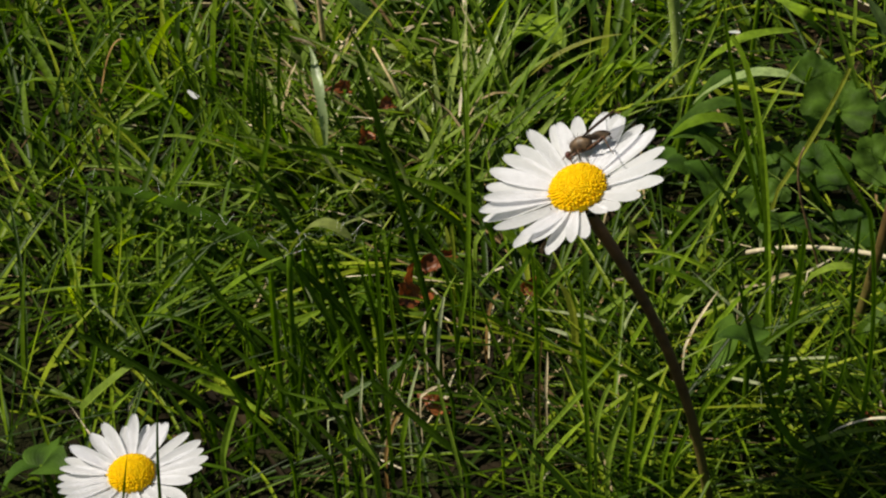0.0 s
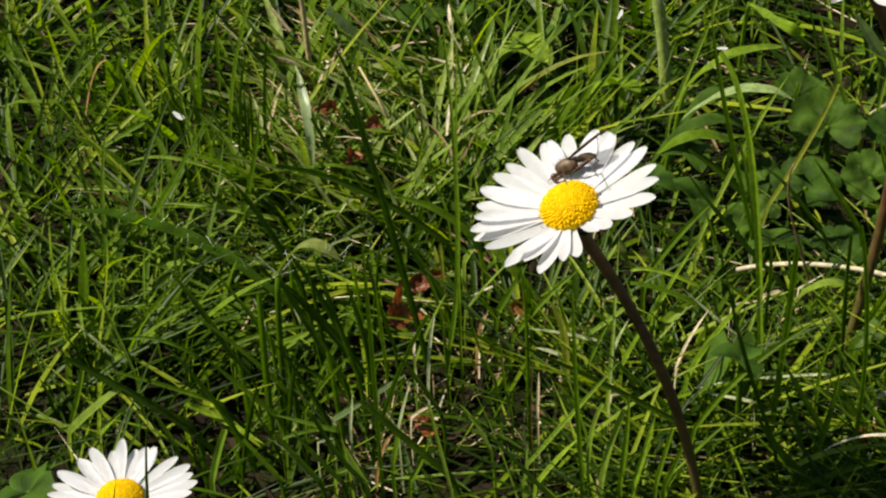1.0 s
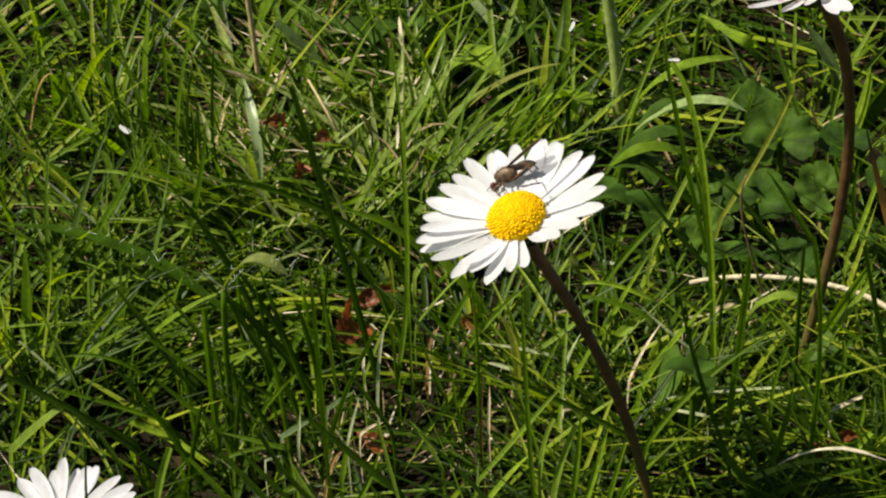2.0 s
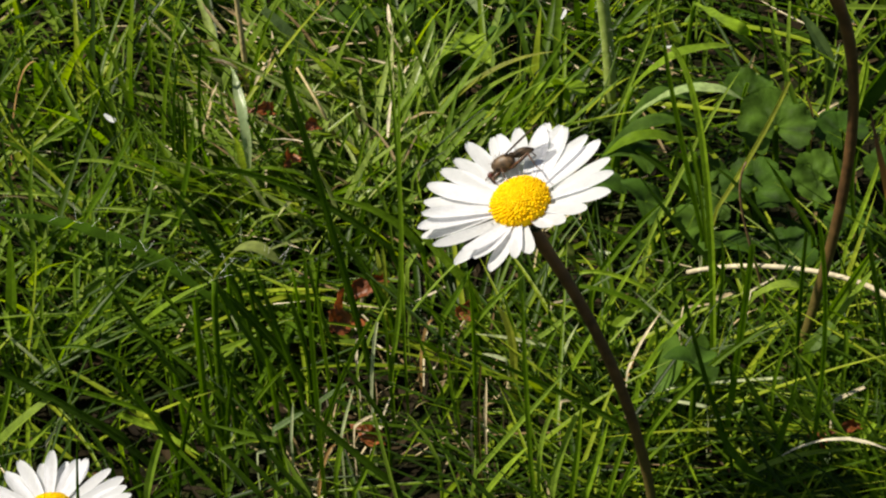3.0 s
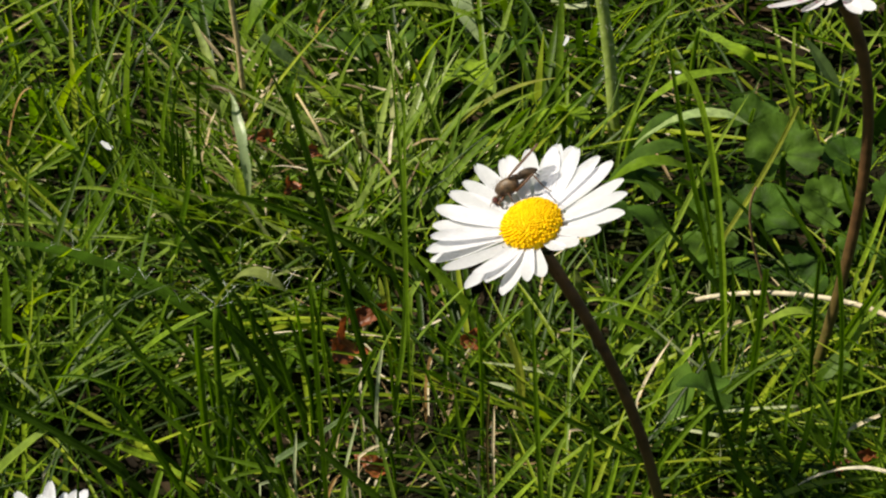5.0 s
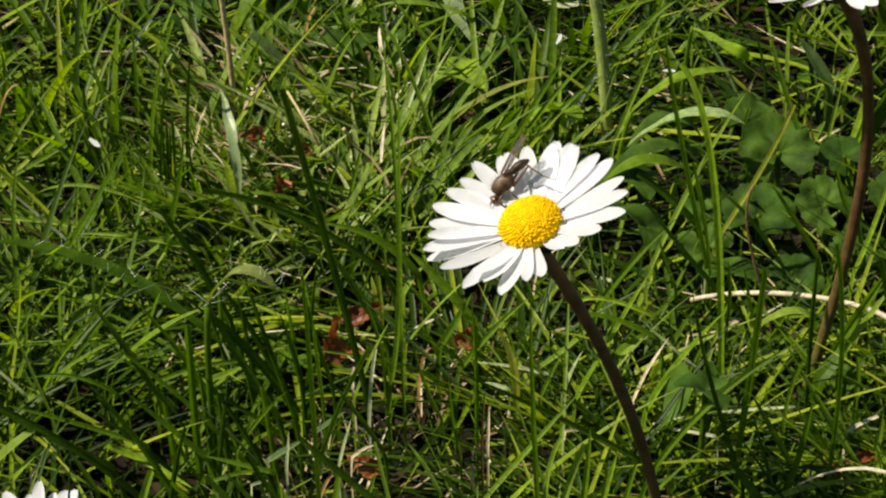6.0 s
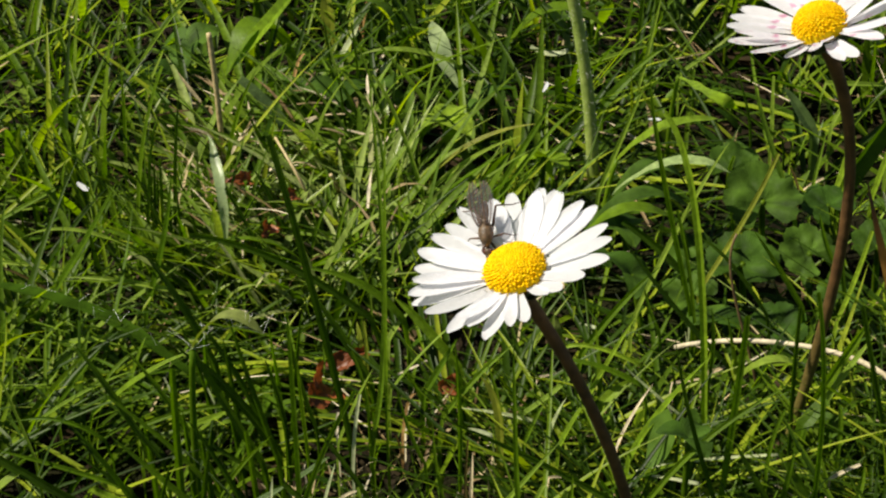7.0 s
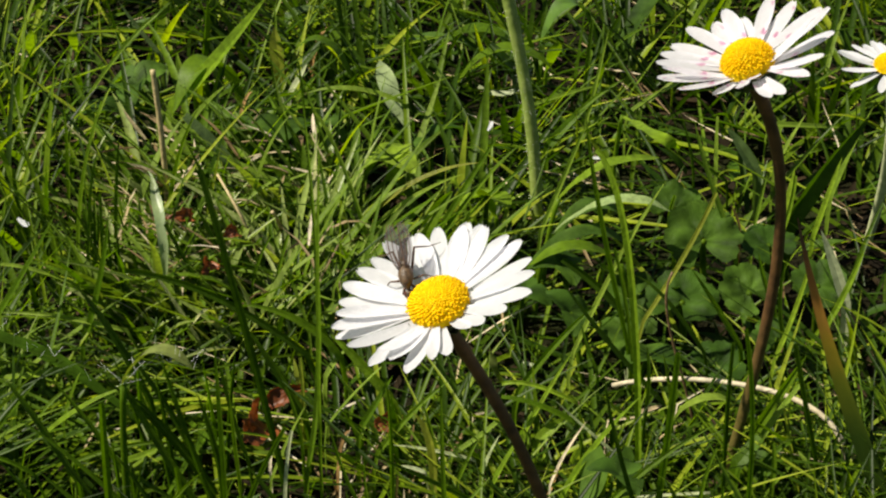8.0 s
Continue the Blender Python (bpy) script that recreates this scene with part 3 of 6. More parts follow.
GREEN_A = [
    (4.61, -6.96, 1.1, 0.64, 0.1, 1.29, 1.54, 0.2, 1.44, 0.06),
    (2.93, -6.79, 1.05, 0.2, 0.1, 1.5, 0.39, 0.2, 1.95, 0.06),
    (2.84, -6.78, 1.05, 0.1, 0.1, 1.42, 0.24, 0.2, 1.88, 0.06),
    (2.38, -6.74, 1.05, 0.1, 0.1, 1.78, 0.15, 0.2, 2.43, 0.07),
    (1.92, -6.69, 1.05, -0.06, 0.1, 2.73, -0.08, 0.2, 4.36, 0.06),
    (-0.33, -6.41, 1.05, 0.19, 0.1, 1.36, 0.34, 0.2, 1.76, 0.06),
    (4.94, -6.4, 1.05, 0.2, 0.1, 1.83, 0.29, 0.2, 2.38, 0.07),
    (5.44, -6.38, 1.05, 0.06, 0.1, 2.98, -0.1, 0.2, 4.55, 0.06),
    (-2, -6.29, 1.05, -0.23, 0.1, 1.38, -0.46, 0.2, 1.66, 0.06),
    (-0.55, -6.06, 1.05, 0.07, 0.1, 1.33, 0.12, 0.2, 1.51, 0.07),
]
GREEN_B = [
    (-0.72, -5.9, 1.05, 0.02, 0.1, 3.1, 0.02, 0.2, 4.42, 0.06),
    (3.42, -5.74, 1.05, 0.77, 0.1, 2.06, 1.85, 0.2, 2.83, 0.07),
    (6.28, -5.59, 1.05, 0.07, 0.1, 1.24, 0.11, 0.2, 1.48, 0.07),
    (-2.07, -5.44, 1.1, 0.38, 0.1, 1.14, 0.75, 0.2, 1.09, 0.05),
    (4.58, -5.39, 1.05, 0.13, 0.1, 2.51, 0.22, 0.2, 3.65, 0.09),
    (-1.25, -5.35, 1.1, -0.44, 0.1, 1.2, -0.91, 0.2, 1.3, 0.06),
    (1.08, -5.14, 1.05, -0.09, 0.1, 1.62, -0.11, 0.2, 2.18, 0.04),
    (5.23, -5.07, 1.05, 0.06, 0.1, 1.52, 0.22, 0.2, 1.98, 0.05),
    (-2.07, -4.99, 1.05, -0.48, 0.1, 1.55, -0.98, 0.2, 2.07, 0.07),
    (-1.8, -4.86, 1.05, 0.33, 0.1, 1.51, 0.73, 0.2, 1.86, 0.05),
]
GREEN_C = [
    (1.3, -4.83, 1.05, 0.02, 0.1, 2.27, -0.02, 0.2, 3.18, 0.05),
    (-5.03, -4.82, 1.05, 0.17, 0.1, 1.5, 0.28, 0.2, 1.88, 0.08),
    (-2.83, -4.67, 1.1, -0.97, 0.1, 1.49, -1.82, 0.2, 1.76, 0.06),
    (6.31, -4.53, 1.05, 0.03, 0.1, 1.38, 0.02, 0.2, 1.63, 0.07),
    (0.9, -4.39, 1.05, -0.2, 0.1, 1.55, -0.36, 0.2, 2.22, 0.05),
    (6.95, -4.34, 1.05, 0.19, 0.1, 1.38, 0.33, 0.2, 1.68, 0.06),
    (2.2, -4.07, 1.05, 0.16, 0.1, 1.38, 0.31, 0.2, 1.6, 0.05),
    (5.93, -4.03, 1.05, 0.19, 0.1, 1.22, 0.38, 0.2, 1.37, 0.19),
    (6.33, -3.95, 1.05, 0.27, 0.1, 1.21, 0.59, 0.2, 1.29, 0.06),
    (0.2, -3.82, 1.05, 0.26, 1.04, 2.74, 0.17, 2.6, 5.56, 0.07),
]
GREEN_D = [
    (-0.67, -3.79, 1.05, -0.04, 0.1, 1.69, -0.06, 0.2, 2.31, 0.05),
    (0.41, -3.77, 1.05, 0.07, 0.48, 3.5, 0.18, 1.2, 5.6, 0.05),
    (-3.3, -3.59, 1.1, -0.63, 0.1, 1.46, -1.32, 0.2, 1.39, 0.05),
    (1.98, -3.5, 1.05, -0.08, 0.1, 1.48, -0.19, 0.2, 1.91, 0.05),
    (6.25, -3.44, 1.05, 0.36, 0.1, 1.67, 0.75, 0.2, 2.27, 0.13),
    (1.13, -3.41, 1.05, 0.51, 0.1, 1.67, 1.04, 0.2, 2.12, 0.07),
    (-1.63, -3.37, 1.05, -0.17, 0.1, 1.75, -0.32, 0.2, 2.25, 0.05),
    (0.17, -3.29, 1.05, -0.05, 0.1, 1.56, -0.19, 0.2, 2.06, 0.05),
    (-2.97, -3.26, 1.1, 0.57, 0.1, 1.24, 1.21, 0.2, 1.26, 0.06),
    (3.96, -3.24, 1.3, -0.56, 0.1, 1.59, -1.07, 0.2, 1.69, 0.08),
]
GREEN_E = [
    (0.93, -2.78, 1.05, 0.27, 0.1, 1.46, 0.51, 0.2, 1.83, 0.09),
    (-4.14, -2.58, 1.05, 0.38, 0.1, 1.54, 0.68, 0.2, 1.83, 0.06),
    (-4.68, -2.48, 1.1, -0.39, 0.1, 1.11, -0.83, 0.2, 1.04, 0.06),
    (-3.18, -2.14, 1.05, 0.17, 0.1, 1.48, 0.29, 0.2, 1.72, 0.06),
    (3.19, -2.08, 1.05, 0.53, 0.1, 1.79, 1.17, 0.2, 2.42, 0.09),
    (-5.29, -2.06, 1.05, 0.1, 0.1, 1.68, 0.17, 0.2, 2.39, 0.17),
    (-3.52, -1.96, 1.05, 0.22, 0.1, 1.26, 0.45, 0.2, 1.37, 0.05),
    (-1.19, -1.79, 1.3, 0.37, 0.1, 1.14, 0.78, 0.2, 0.98, 0.05),
    (4.46, -1.59, 1.05, -0.17, 0.1, 1.49, -0.24, 0.2, 1.82, 0.05),
    (5, -1.37, 1.05, -0.12, 0.1, 2, -0.31, 0.2, 2.91, 0.05),
]
GREEN_F = [
    (0.78, -1.35, 1.3, -0.59, 0.1, 1.96, -1.39, 0.2, 2.23, 0.11),
    (5, -1.21, 1.05, -0.52, 0.1, 3.43, -0.75, 0.2, 4.93, 0.07),
    (6.68, -1.11, 1.05, -0.38, 0.1, 1.7, -0.8, 0.2, 2.37, 0.08),
    (-0.96, -0.69, 1.05, 0.11, -0.71, 0.8, 0.24, -1.88, 0.8, 0.06),
    (-5.23, -0.55, 1.05, 0.29, 0.1, 1.37, 0.64, 0.2, 1.54, 0.05),
    (-4.1, -0.51, 1.2, 0.16, 0.1, 0.87, 0.83, -0.34, 0.8, 0.05),
    (3.64, -0.39, 1.05, 0.16, 0.1, 0.93, 0.53, 0.2, 0.81, 0.05),
    (-4.75, -0.31, 1.05, 0.81, 0.1, 2.2, 1.47, 0.2, 3.27, 0.1),
    (-3.12, -0.25, 1.05, 0.39, 0.1, 2.23, 0.6, 0.2, 3.27, 0.09),
    (7.46, 0.02, 1.05, -0.19, 0.1, 1.51, -0.29, 0.2, 1.96, 0.07),
]
GREEN_G = [
    (-0.26, 1.25, 1.05, 0.12, 0.1, 1.51, 0.26, 0.2, 1.95, 0.06),
    (-0.62, 1.29, 1.05, 0.17, 0.1, 1.61, 0.42, 0.2, 2, 0.05),
    (-2.16, 1.46, 1.05, -0, 0.1, 1.52, 0.09, 0.2, 1.87, 0.06),
    (-5.06, 1.69, 1.3, -0.45, 0.1, 1.66, -1.02, 0.2, 1.9, 0.09),
    (-2.99, 1.74, 1.05, 0.05, 0.1, 1.83, 0.08, 0.2, 2.54, 0.05),
    (-3.2, 1.76, 1.05, 0.12, 0.1, 2.34, 0.3, 0.2, 3.17, 0.05),
    (-3.37, 1.78, 1.05, 0.22, 0.1, 2.73, 0.66, 0.2, 4.09, 0.08),
    (6.22, 1.78, 1.05, -0.11, 0.1, 1.63, -0.02, 0.2, 2.09, 0.07),
    (-3.78, 2.2, 1.05, 0.01, 0.1, 1.52, -0.09, 0.2, 1.95, 0.07),
    (-5.71, 2.39, 1.3, 0.49, 0.1, 1.53, 0.99, 0.2, 1.76, 0.07),
]
GREEN_H = [
    (2.5, 2.84, 1.05, 0.7, 0.1, 1.99, 1.33, 0.2, 2.6, 0.08),
    (2.4, 2.85, 1.05, 0.56, 0.1, 2, 1.1, 0.2, 2.82, 0.09),
    (2.22, 2.94, 1.05, 0.22, 0.1, 1.47, 0.49, 0.2, 1.74, 0.21),
    (2.8, 3.01, 1.05, 0.51, 0.1, 1.64, 1.25, 0.2, 2.19, 0.07),
    (-4.71, 3.07, 1.05, 0.01, 0.1, 1.53, 0.13, 0.2, 2.01, 0.06),
    (-2.04, 3.44, 1.05, 0.2, 0.1, 2.22, 0.66, 0.2, 3.25, 0.07),
    (-5.32, 3.63, 1.05, -0.03, 0.1, 1.6, -0.09, 0.2, 1.89, 0.05),
    (-5.58, 3.76, 1.05, -0.17, 0.1, 1.3, -0.38, 0.2, 1.45, 0.06),
    (-3.82, 4.38, 1.05, 0.08, 0.1, 2.09, 0.1, 0.2, 3.05, 0.06),
    (-6.28, 5.32, 1.05, 0.14, 0.1, 1.67, 0.11, 0.2, 2.17, 0.07),
]
GREEN_I = [
    (-5.39, 5.43, 1.05, 0.26, 0.1, 1.55, 0.21, 0.2, 1.95, 0.07),
    (4.65, 6.05, 1.05, 0.34, 0.1, 1.41, 0.78, 0.2, 1.77, 0.16),
    (4.9, 6.67, 1.05, 0.65, 0.1, 1.64, 1.31, 0.2, 2.04, 0.09),
    (-2.27, 6.69, 1.05, 0.31, 0.1, 1.42, 0.66, 0.2, 1.81, 0.06),
    (-1.4, 8.58, 1.05, 0.25, 0.1, 1.26, 0.53, 0.2, 1.55, 0.07),
    (1.57, 9.1, 1.05, 0.82, 0.1, 1.49, 1.52, 0.2, 1.86, 0.07),
    (-5.44, 9.57, 1.05, -0.1, 0.1, 1.43, -0.2, 0.2, 1.78, 0.09),
    (6.49, 10.37, 1.05, 0.38, 0.1, 1.4, 1.05, 0.2, 1.64, 0.08),
]
LIGHT_A = [
    (2.15, -6.71, 1.05, 0.11, 0.1, 1.6, 0.32, 0.2, 2.18, 0.08),
    (0.24, -6.67, 1.05, -0.13, 0.1, 1.78, -0.23, 0.2, 2.37, 0.05),
    (4.61, -6.59, 1.1, 0.58, 0.1, 1.3, 1.54, 0.2, 1.27, 0.07),
    (2.01, -6.49, 1.05, 0.05, 0.1, 1.7, 0.21, 0.2, 2.11, 0.06),
    (-0.87, -6.41, 1.05, -0.16, 0.1, 1.34, -0.3, 0.2, 1.65, 0.06),
    (1.17, -6.26, 1.05, 0.67, 0.1, 1.87, 1.29, 0.2, 2.6, 0.06),
    (-2.92, -6.24, 1.05, 0.1, 0.1, 1.43, 0.24, 0.2, 1.81, 0.1),
    (0.79, -5.95, 1.05, -0.2, 0.1, 1.51, -0.41, 0.2, 1.8, 0.05),
    (-5.03, -5.05, 1.05, 0.42, 0.1, 1.39, 0.83, 0.2, 1.66, 0.15),
    (6.92, -4.27, 1.05, -0.09, 0.1, 1.21, -0.17, 0.2, 1.3, 0.06),
]
LIGHT_B = [
    (-0.27, -3.86, 1.05, 0.28, 0.1, 1.68, 0.54, 0.2, 2.15, 0.05),
    (-4.24, -3.82, 1.05, -0.23, 0.1, 1.98, -0.42, 0.2, 2.61, 0.05),
    (6.26, -3.68, 1.05, 0.34, 0.1, 1.6, 0.73, 0.2, 2.14, 0.09),
    (2.14, -3.45, 1.05, 0.46, 0.1, 1.32, 0.83, 0.2, 1.6, 0.07),
    (-4.4, -3.05, 1.1, 0.73, 0.1, 1.52, 1.43, 0.2, 1.77, 0.05),
    (0.47, -2.66, 1.05, 0.38, 0.1, 1.49, 0.82, 0.2, 1.9, 0.05),
    (-4.36, -2.02, 1.05, 0.04, 0.1, 1.49, 0.09, 0.2, 1.92, 0.05),
    (0.5, -1.36, 1.05, 0.14, 0.1, 1.25, 0.35, 0.2, 1.44, 0.09),
    (4.09, -1.19, 1.05, 0.69, 0.1, 2.66, 1.33, 0.2, 3.85, 0.07),
    (-2.3, -0.25, 1.3, -1.11, 0.1, 1.59, -1.98, 0.2, 1.64, 0.07),
]
LIGHT_C = [
    (0.28, 0.11, 1.05, -0.22, 0.1, 1.79, -0.41, 0.2, 2.48, 0.05),
    (-4.2, 0.64, 1.3, -0.89, 0.1, 1.46, -1.73, 0.2, 1.49, 0.06),
    (0.45, 1.08, 1.05, -0.15, 0.1, 1.21, -0.34, 0.2, 1.34, 0.04),
    (-3.18, 1.12, 1.3, -1.04, 0.1, 1.73, -1.89, 0.2, 1.6, 0.06),
    (0.65, 1.14, 1.05, 0.25, 0.1, 1.5, 0.45, 0.2, 1.84, 0.06),
    (4.95, 1.65, 1.05, 0.25, 0.1, 0.86, 0.52, 0.1, 0.8, 0.09),
    (0.21, 1.74, 1.05, 0.2, 0.1, 1.4, 0.54, 0.2, 1.64, 0.06),
    (7.25, 1.76, 1.05, -0.54, 0.1, 2.47, -0.8, 0.2, 3.38, 0.08),
    (-1.54, 1.94, 1.05, 0.2, 0.1, 1.3, 0.44, 0.2, 1.39, 0.06),
    (7.68, 2.52, 1.05, 0.1, 0.1, 1.55, 0.21, 0.2, 2.04, 0.06),
]
LIGHT_D = [
    (4.12, 2.71, 1.05, 0.37, 0.1, 1.98, 0.8, 0.2, 3.05, 0.08),
    (-1, 2.82, 1.05, 0.31, 0.1, 1.41, 0.66, 0.2, 1.65, 0.08),
    (1.28, 2.85, 1.05, -0.42, 0.1, 2.55, -0.78, 0.2, 3.31, 0.07),
    (1.27, 2.99, 1.05, 0.71, 0.1, 1.63, 1.64, 0.2, 2.03, 0.08),
    (-0.23, 3.53, 1.05, 0.21, 0.1, 1.31, 0.51, 0.2, 1.46, 0.08),
    (9.25, 3.55, 1.05, 0.27, 0.1, 1.8, 0.65, 0.2, 2.71, 0.1),
    (-1.15, 3.72, 1.05, 0.57, 0.1, 1.52, 0.98, 0.2, 1.73, 0.07),
    (-0.67, 3.89, 1.05, 0.28, 0.1, 2.07, 0.76, 0.2, 2.83, 0.09),
    (8.59, 4.85, 1.05, 0.25, 0.1, 1.52, 0.55, 0.2, 2.02, 0.07),
    (7.55, 4.87, 1.05, -0, 0.1, 1.53, 0.01, 0.2, 2.02, 0.08),
]
LIGHT_E = [
    (8.77, 6.21, 1.3, 0.69, 0.1, 1.2, 1.61, 0.2, 1.07, 0.1),
    (-6.67, 6.5, 1.05, 0.47, 0.1, 1.49, 0.87, 0.2, 1.7, 0.09),
    (5.46, 6.82, 1.05, 0.21, 0.1, 1.92, 0.44, 0.2, 3.02, 0.07),
    (6.56, 7.15, 1.05, -0.29, 0.1, 1.34, -0.54, 0.2, 1.62, 0.06),
    (6.35, 7.43, 1.05, 0.36, 0.1, 1.26, 0.71, 0.2, 1.46, 0.08),
    (-4.19, 7.59, 1.05, 0.97, 0.1, 2.42, 1.84, 0.2, 3.27, 0.07),
    (-3.75, 7.68, 1.05, 0.21, 0.1, 1.46, 0.41, 0.2, 1.84, 0.06),
    (2.21, 7.68, 1.3, -1.08, 0.1, 1.64, -2.01, 0.2, 1.49, 0.11),
    (4.46, 7.9, 1.05, 0.9, 0.1, 1.29, 1.38, 0.2, 1.36, 0.08),
    (-6.05, 8.12, 1.05, 0.23, 0.1, 1.11, 0.48, 0.2, 1.17, 0.07),
]
LIGHT_F = [
    (-5.17, 8.46, 1.05, 0.19, 0.1, 2.34, 0.35, 0.2, 3.37, 0.1),
    (-1.9, 9.51, 1.05, -0.25, 0.1, 1.34, -0.32, 0.2, 1.73, 0.15),
    (-0.3, 10.81, 1.05, -0, 0.1, 1.69, 0.01, 0.2, 2.2, 0.06),
    (-5.98, 11.51, 1.05, 0.14, 0.1, 1.63, 0.3, 0.2, 2.26, 0.07),
]
BRIGHT_A = [
    (2.56, -6.75, 1.05, 0.15, 0.1, 1.55, 0.3, 0.2, 2.09, 0.08),
    (3, -6.74, 1.05, 0.15, 0.1, 1.24, 0.36, 0.2, 1.38, 0.06),
    (1.29, -6.63, 1.05, 0.31, 0.1, 1.41, 0.62, 0.2, 1.69, 0.07),
    (-1.32, -6.19, 1.05, 0.14, 0.1, 1.06, 0.31, 0.2, 1.05, 0.06),
    (6.18, -5.98, 1.05, 0.11, 0.1, 1.1, 0.24, 0.2, 1.16, 0.07),
    (-4.59, -5.1, 1.05, 0.21, 0.1, 1.24, 0.4, 0.2, 1.37, 0.07),
    (3.51, -4.59, 1.05, 0.39, 0.1, 1.74, 1.05, 0.2, 2.53, 0.09),
    (-3.5, -4.52, 1.1, 0.54, -0.07, 0.8, 1.17, -0.66, 0.8, 0.09),
    (2.65, -4.19, 1.05, 0.16, 0.1, 1.32, 0.33, 0.2, 1.56, 0.07),
    (4.63, -4.03, 1.05, -0.21, 0.24, 4.2, -0.61, 0.6, 5.56, 0.09),
]
BRIGHT_B = [
    (-2.31, -3.29, 1.1, 0.29, 0.1, 1.13, 0.58, 0.2, 1.2, 0.09),
    (3.35, -3.23, 1.05, 0.22, 0.1, 1.2, 0.53, 0.2, 1.34, 0.14),
    (3.19, -3.08, 1.05, 0.31, 0.1, 1.65, 0.68, 0.2, 2.27, 0.06),
    (-3.66, -2.99, 1.1, 0.83, 0.1, 1.71, 1.54, 0.2, 1.99, 0.09),
    (4.04, -2.75, 1.3, -0.65, 0.1, 1.61, -1.09, 0.2, 1.59, 0.06),
    (1.52, -2.24, 1.05, -0.55, 0.1, 1.85, -0.92, 0.2, 2.22, 0.13),
    (7.04, -1.54, 1.05, 0.24, 0.1, 1.7, 0.46, 0.2, 2.5, 0.07),
    (-3.17, -1.18, 1.3, -0.63, 0.1, 1.17, -1.21, 0.2, 1.1, 0.1),
    (8.1, -0.56, 1.05, 0.29, 0.1, 1.65, 0.53, 0.2, 2.28, 0.09),
    (-2.94, 1.11, 1.05, -0.24, 0.1, 1.63, -0.45, 0.2, 2.15, 0.09),
]
BRIGHT_C = [
    (8.59, 2.17, 1.05, 0.21, 0.1, 1.77, 0.42, 0.2, 2.46, 0.09),
    (8.08, 2.28, 1.05, 0.15, 0.1, 1.6, 0.21, 0.2, 2.09, 0.07),
    (8.04, 2.42, 1.05, 0.18, 0.1, 1.68, 0.27, 0.2, 2.16, 0.1),
    (-4.54, 4.57, 1.05, -0.19, 0.1, 1.51, -0.42, 0.2, 2.4, 0.14),
    (-2.36, 8.33, 1.05, 1.01, 0.1, 2.08, 2, 0.2, 3.26, 0.29),
    (0.95, 10.63, 1.3, 1.06, 0.1, 1.28, 2.2, 0.2, 1.44, 0.08),
]
PALE_A = [
    (-1.58, -5.5, 1.05, 0.11, 0.1, 1.01, 0.23, 0.2, 0.97, 0.04),
    (-1.13, -5.3, 1.05, 0.03, 0.1, 1.31, 0.06, 0.2, 1.57, 0.04),
    (-0.48, -5.28, 1.05, 0.1, 0.1, 1.38, 0.21, 0.2, 1.7, 0.04),
    (4.37, -5.16, 1.1, -0.29, 0.1, 1.11, -0.63, 0.2, 1.13, 0.05),
    (5.6, -4.63, 1.1, -1.09, 0.1, 1.01, -1.94, 0.2, 0.81, 0.04),
    (-0.06, -4.57, 1.05, 0.05, 0.1, 1.69, 0.14, 0.2, 2.23, 0.05),
    (2.5, -4.14, 1.05, 0.1, 0.1, 1.37, 0.29, 0.2, 1.72, 0.06),
    (1.82, -3.81, 1.05, -0.17, 0.1, 1.07, -0.35, 0.2, 1.06, 0.05),
    (4.43, -3.75, 1.1, -0.44, 0.1, 1.51, -0.87, 0.2, 1.94, 0.04),
    (2.53, -3.68, 1.1, -0.57, 0.1, 1.24, -1.16, 0.2, 1.31, 0.05),
]
PALE_B = [
    (-4.67, -3.23, 1, -0.24, 0.1, 1.24, -0.5, 0.2, 1.48, 0.04),
    (-2.48, -2.72, 1.05, -0.06, 0.1, 1.21, -0.15, 0.2, 1.41, 0.03),
    (-1.95, -2.7, 1.05, -0.07, 0.1, 1.21, -0.16, 0.2, 1.41, 0.03),
    (3.58, -1.29, 1.05, -0.12, 0.1, 1.04, -0.25, 0.2, 1.04, 0.05),
    (5.03, -0.87, 1.05, 0.14, 0.1, 1.04, 0.29, 0.2, 1.04, 0.04),
    (8.56, -0.04, 1.05, -0.2, 0.1, 1.65, -0.47, 0.2, 2.32, 0.16),
    (-4.45, 0.47, 1.1, -0.46, 0.1, 1.61, -0.9, 0.2, 2.05, 0.04),
    (-3.59, 6.11, 1.05, 0.16, 0.1, 1.39, 0.48, 0.2, 1.83, 0.05),
    (-4.18, 7.5, 1.05, 0.21, 0.1, 1.34, 0.42, 0.2, 1.63, 0.07),
    (0.71, 8.2, 1.05, 0.12, 0.1, 1.13, 0.27, 0.2, 1.24, 0.11),
]
PALE_C = [
    (4.42, 8.65, 1.1, -0.4, 0.1, 1, -0.77, 0.2, 1.12, 0.13),
    (-0.05, 8.92, 1.05, 0.21, 0.1, 1.36, 0.38, 0.2, 1.63, 0.13),
]
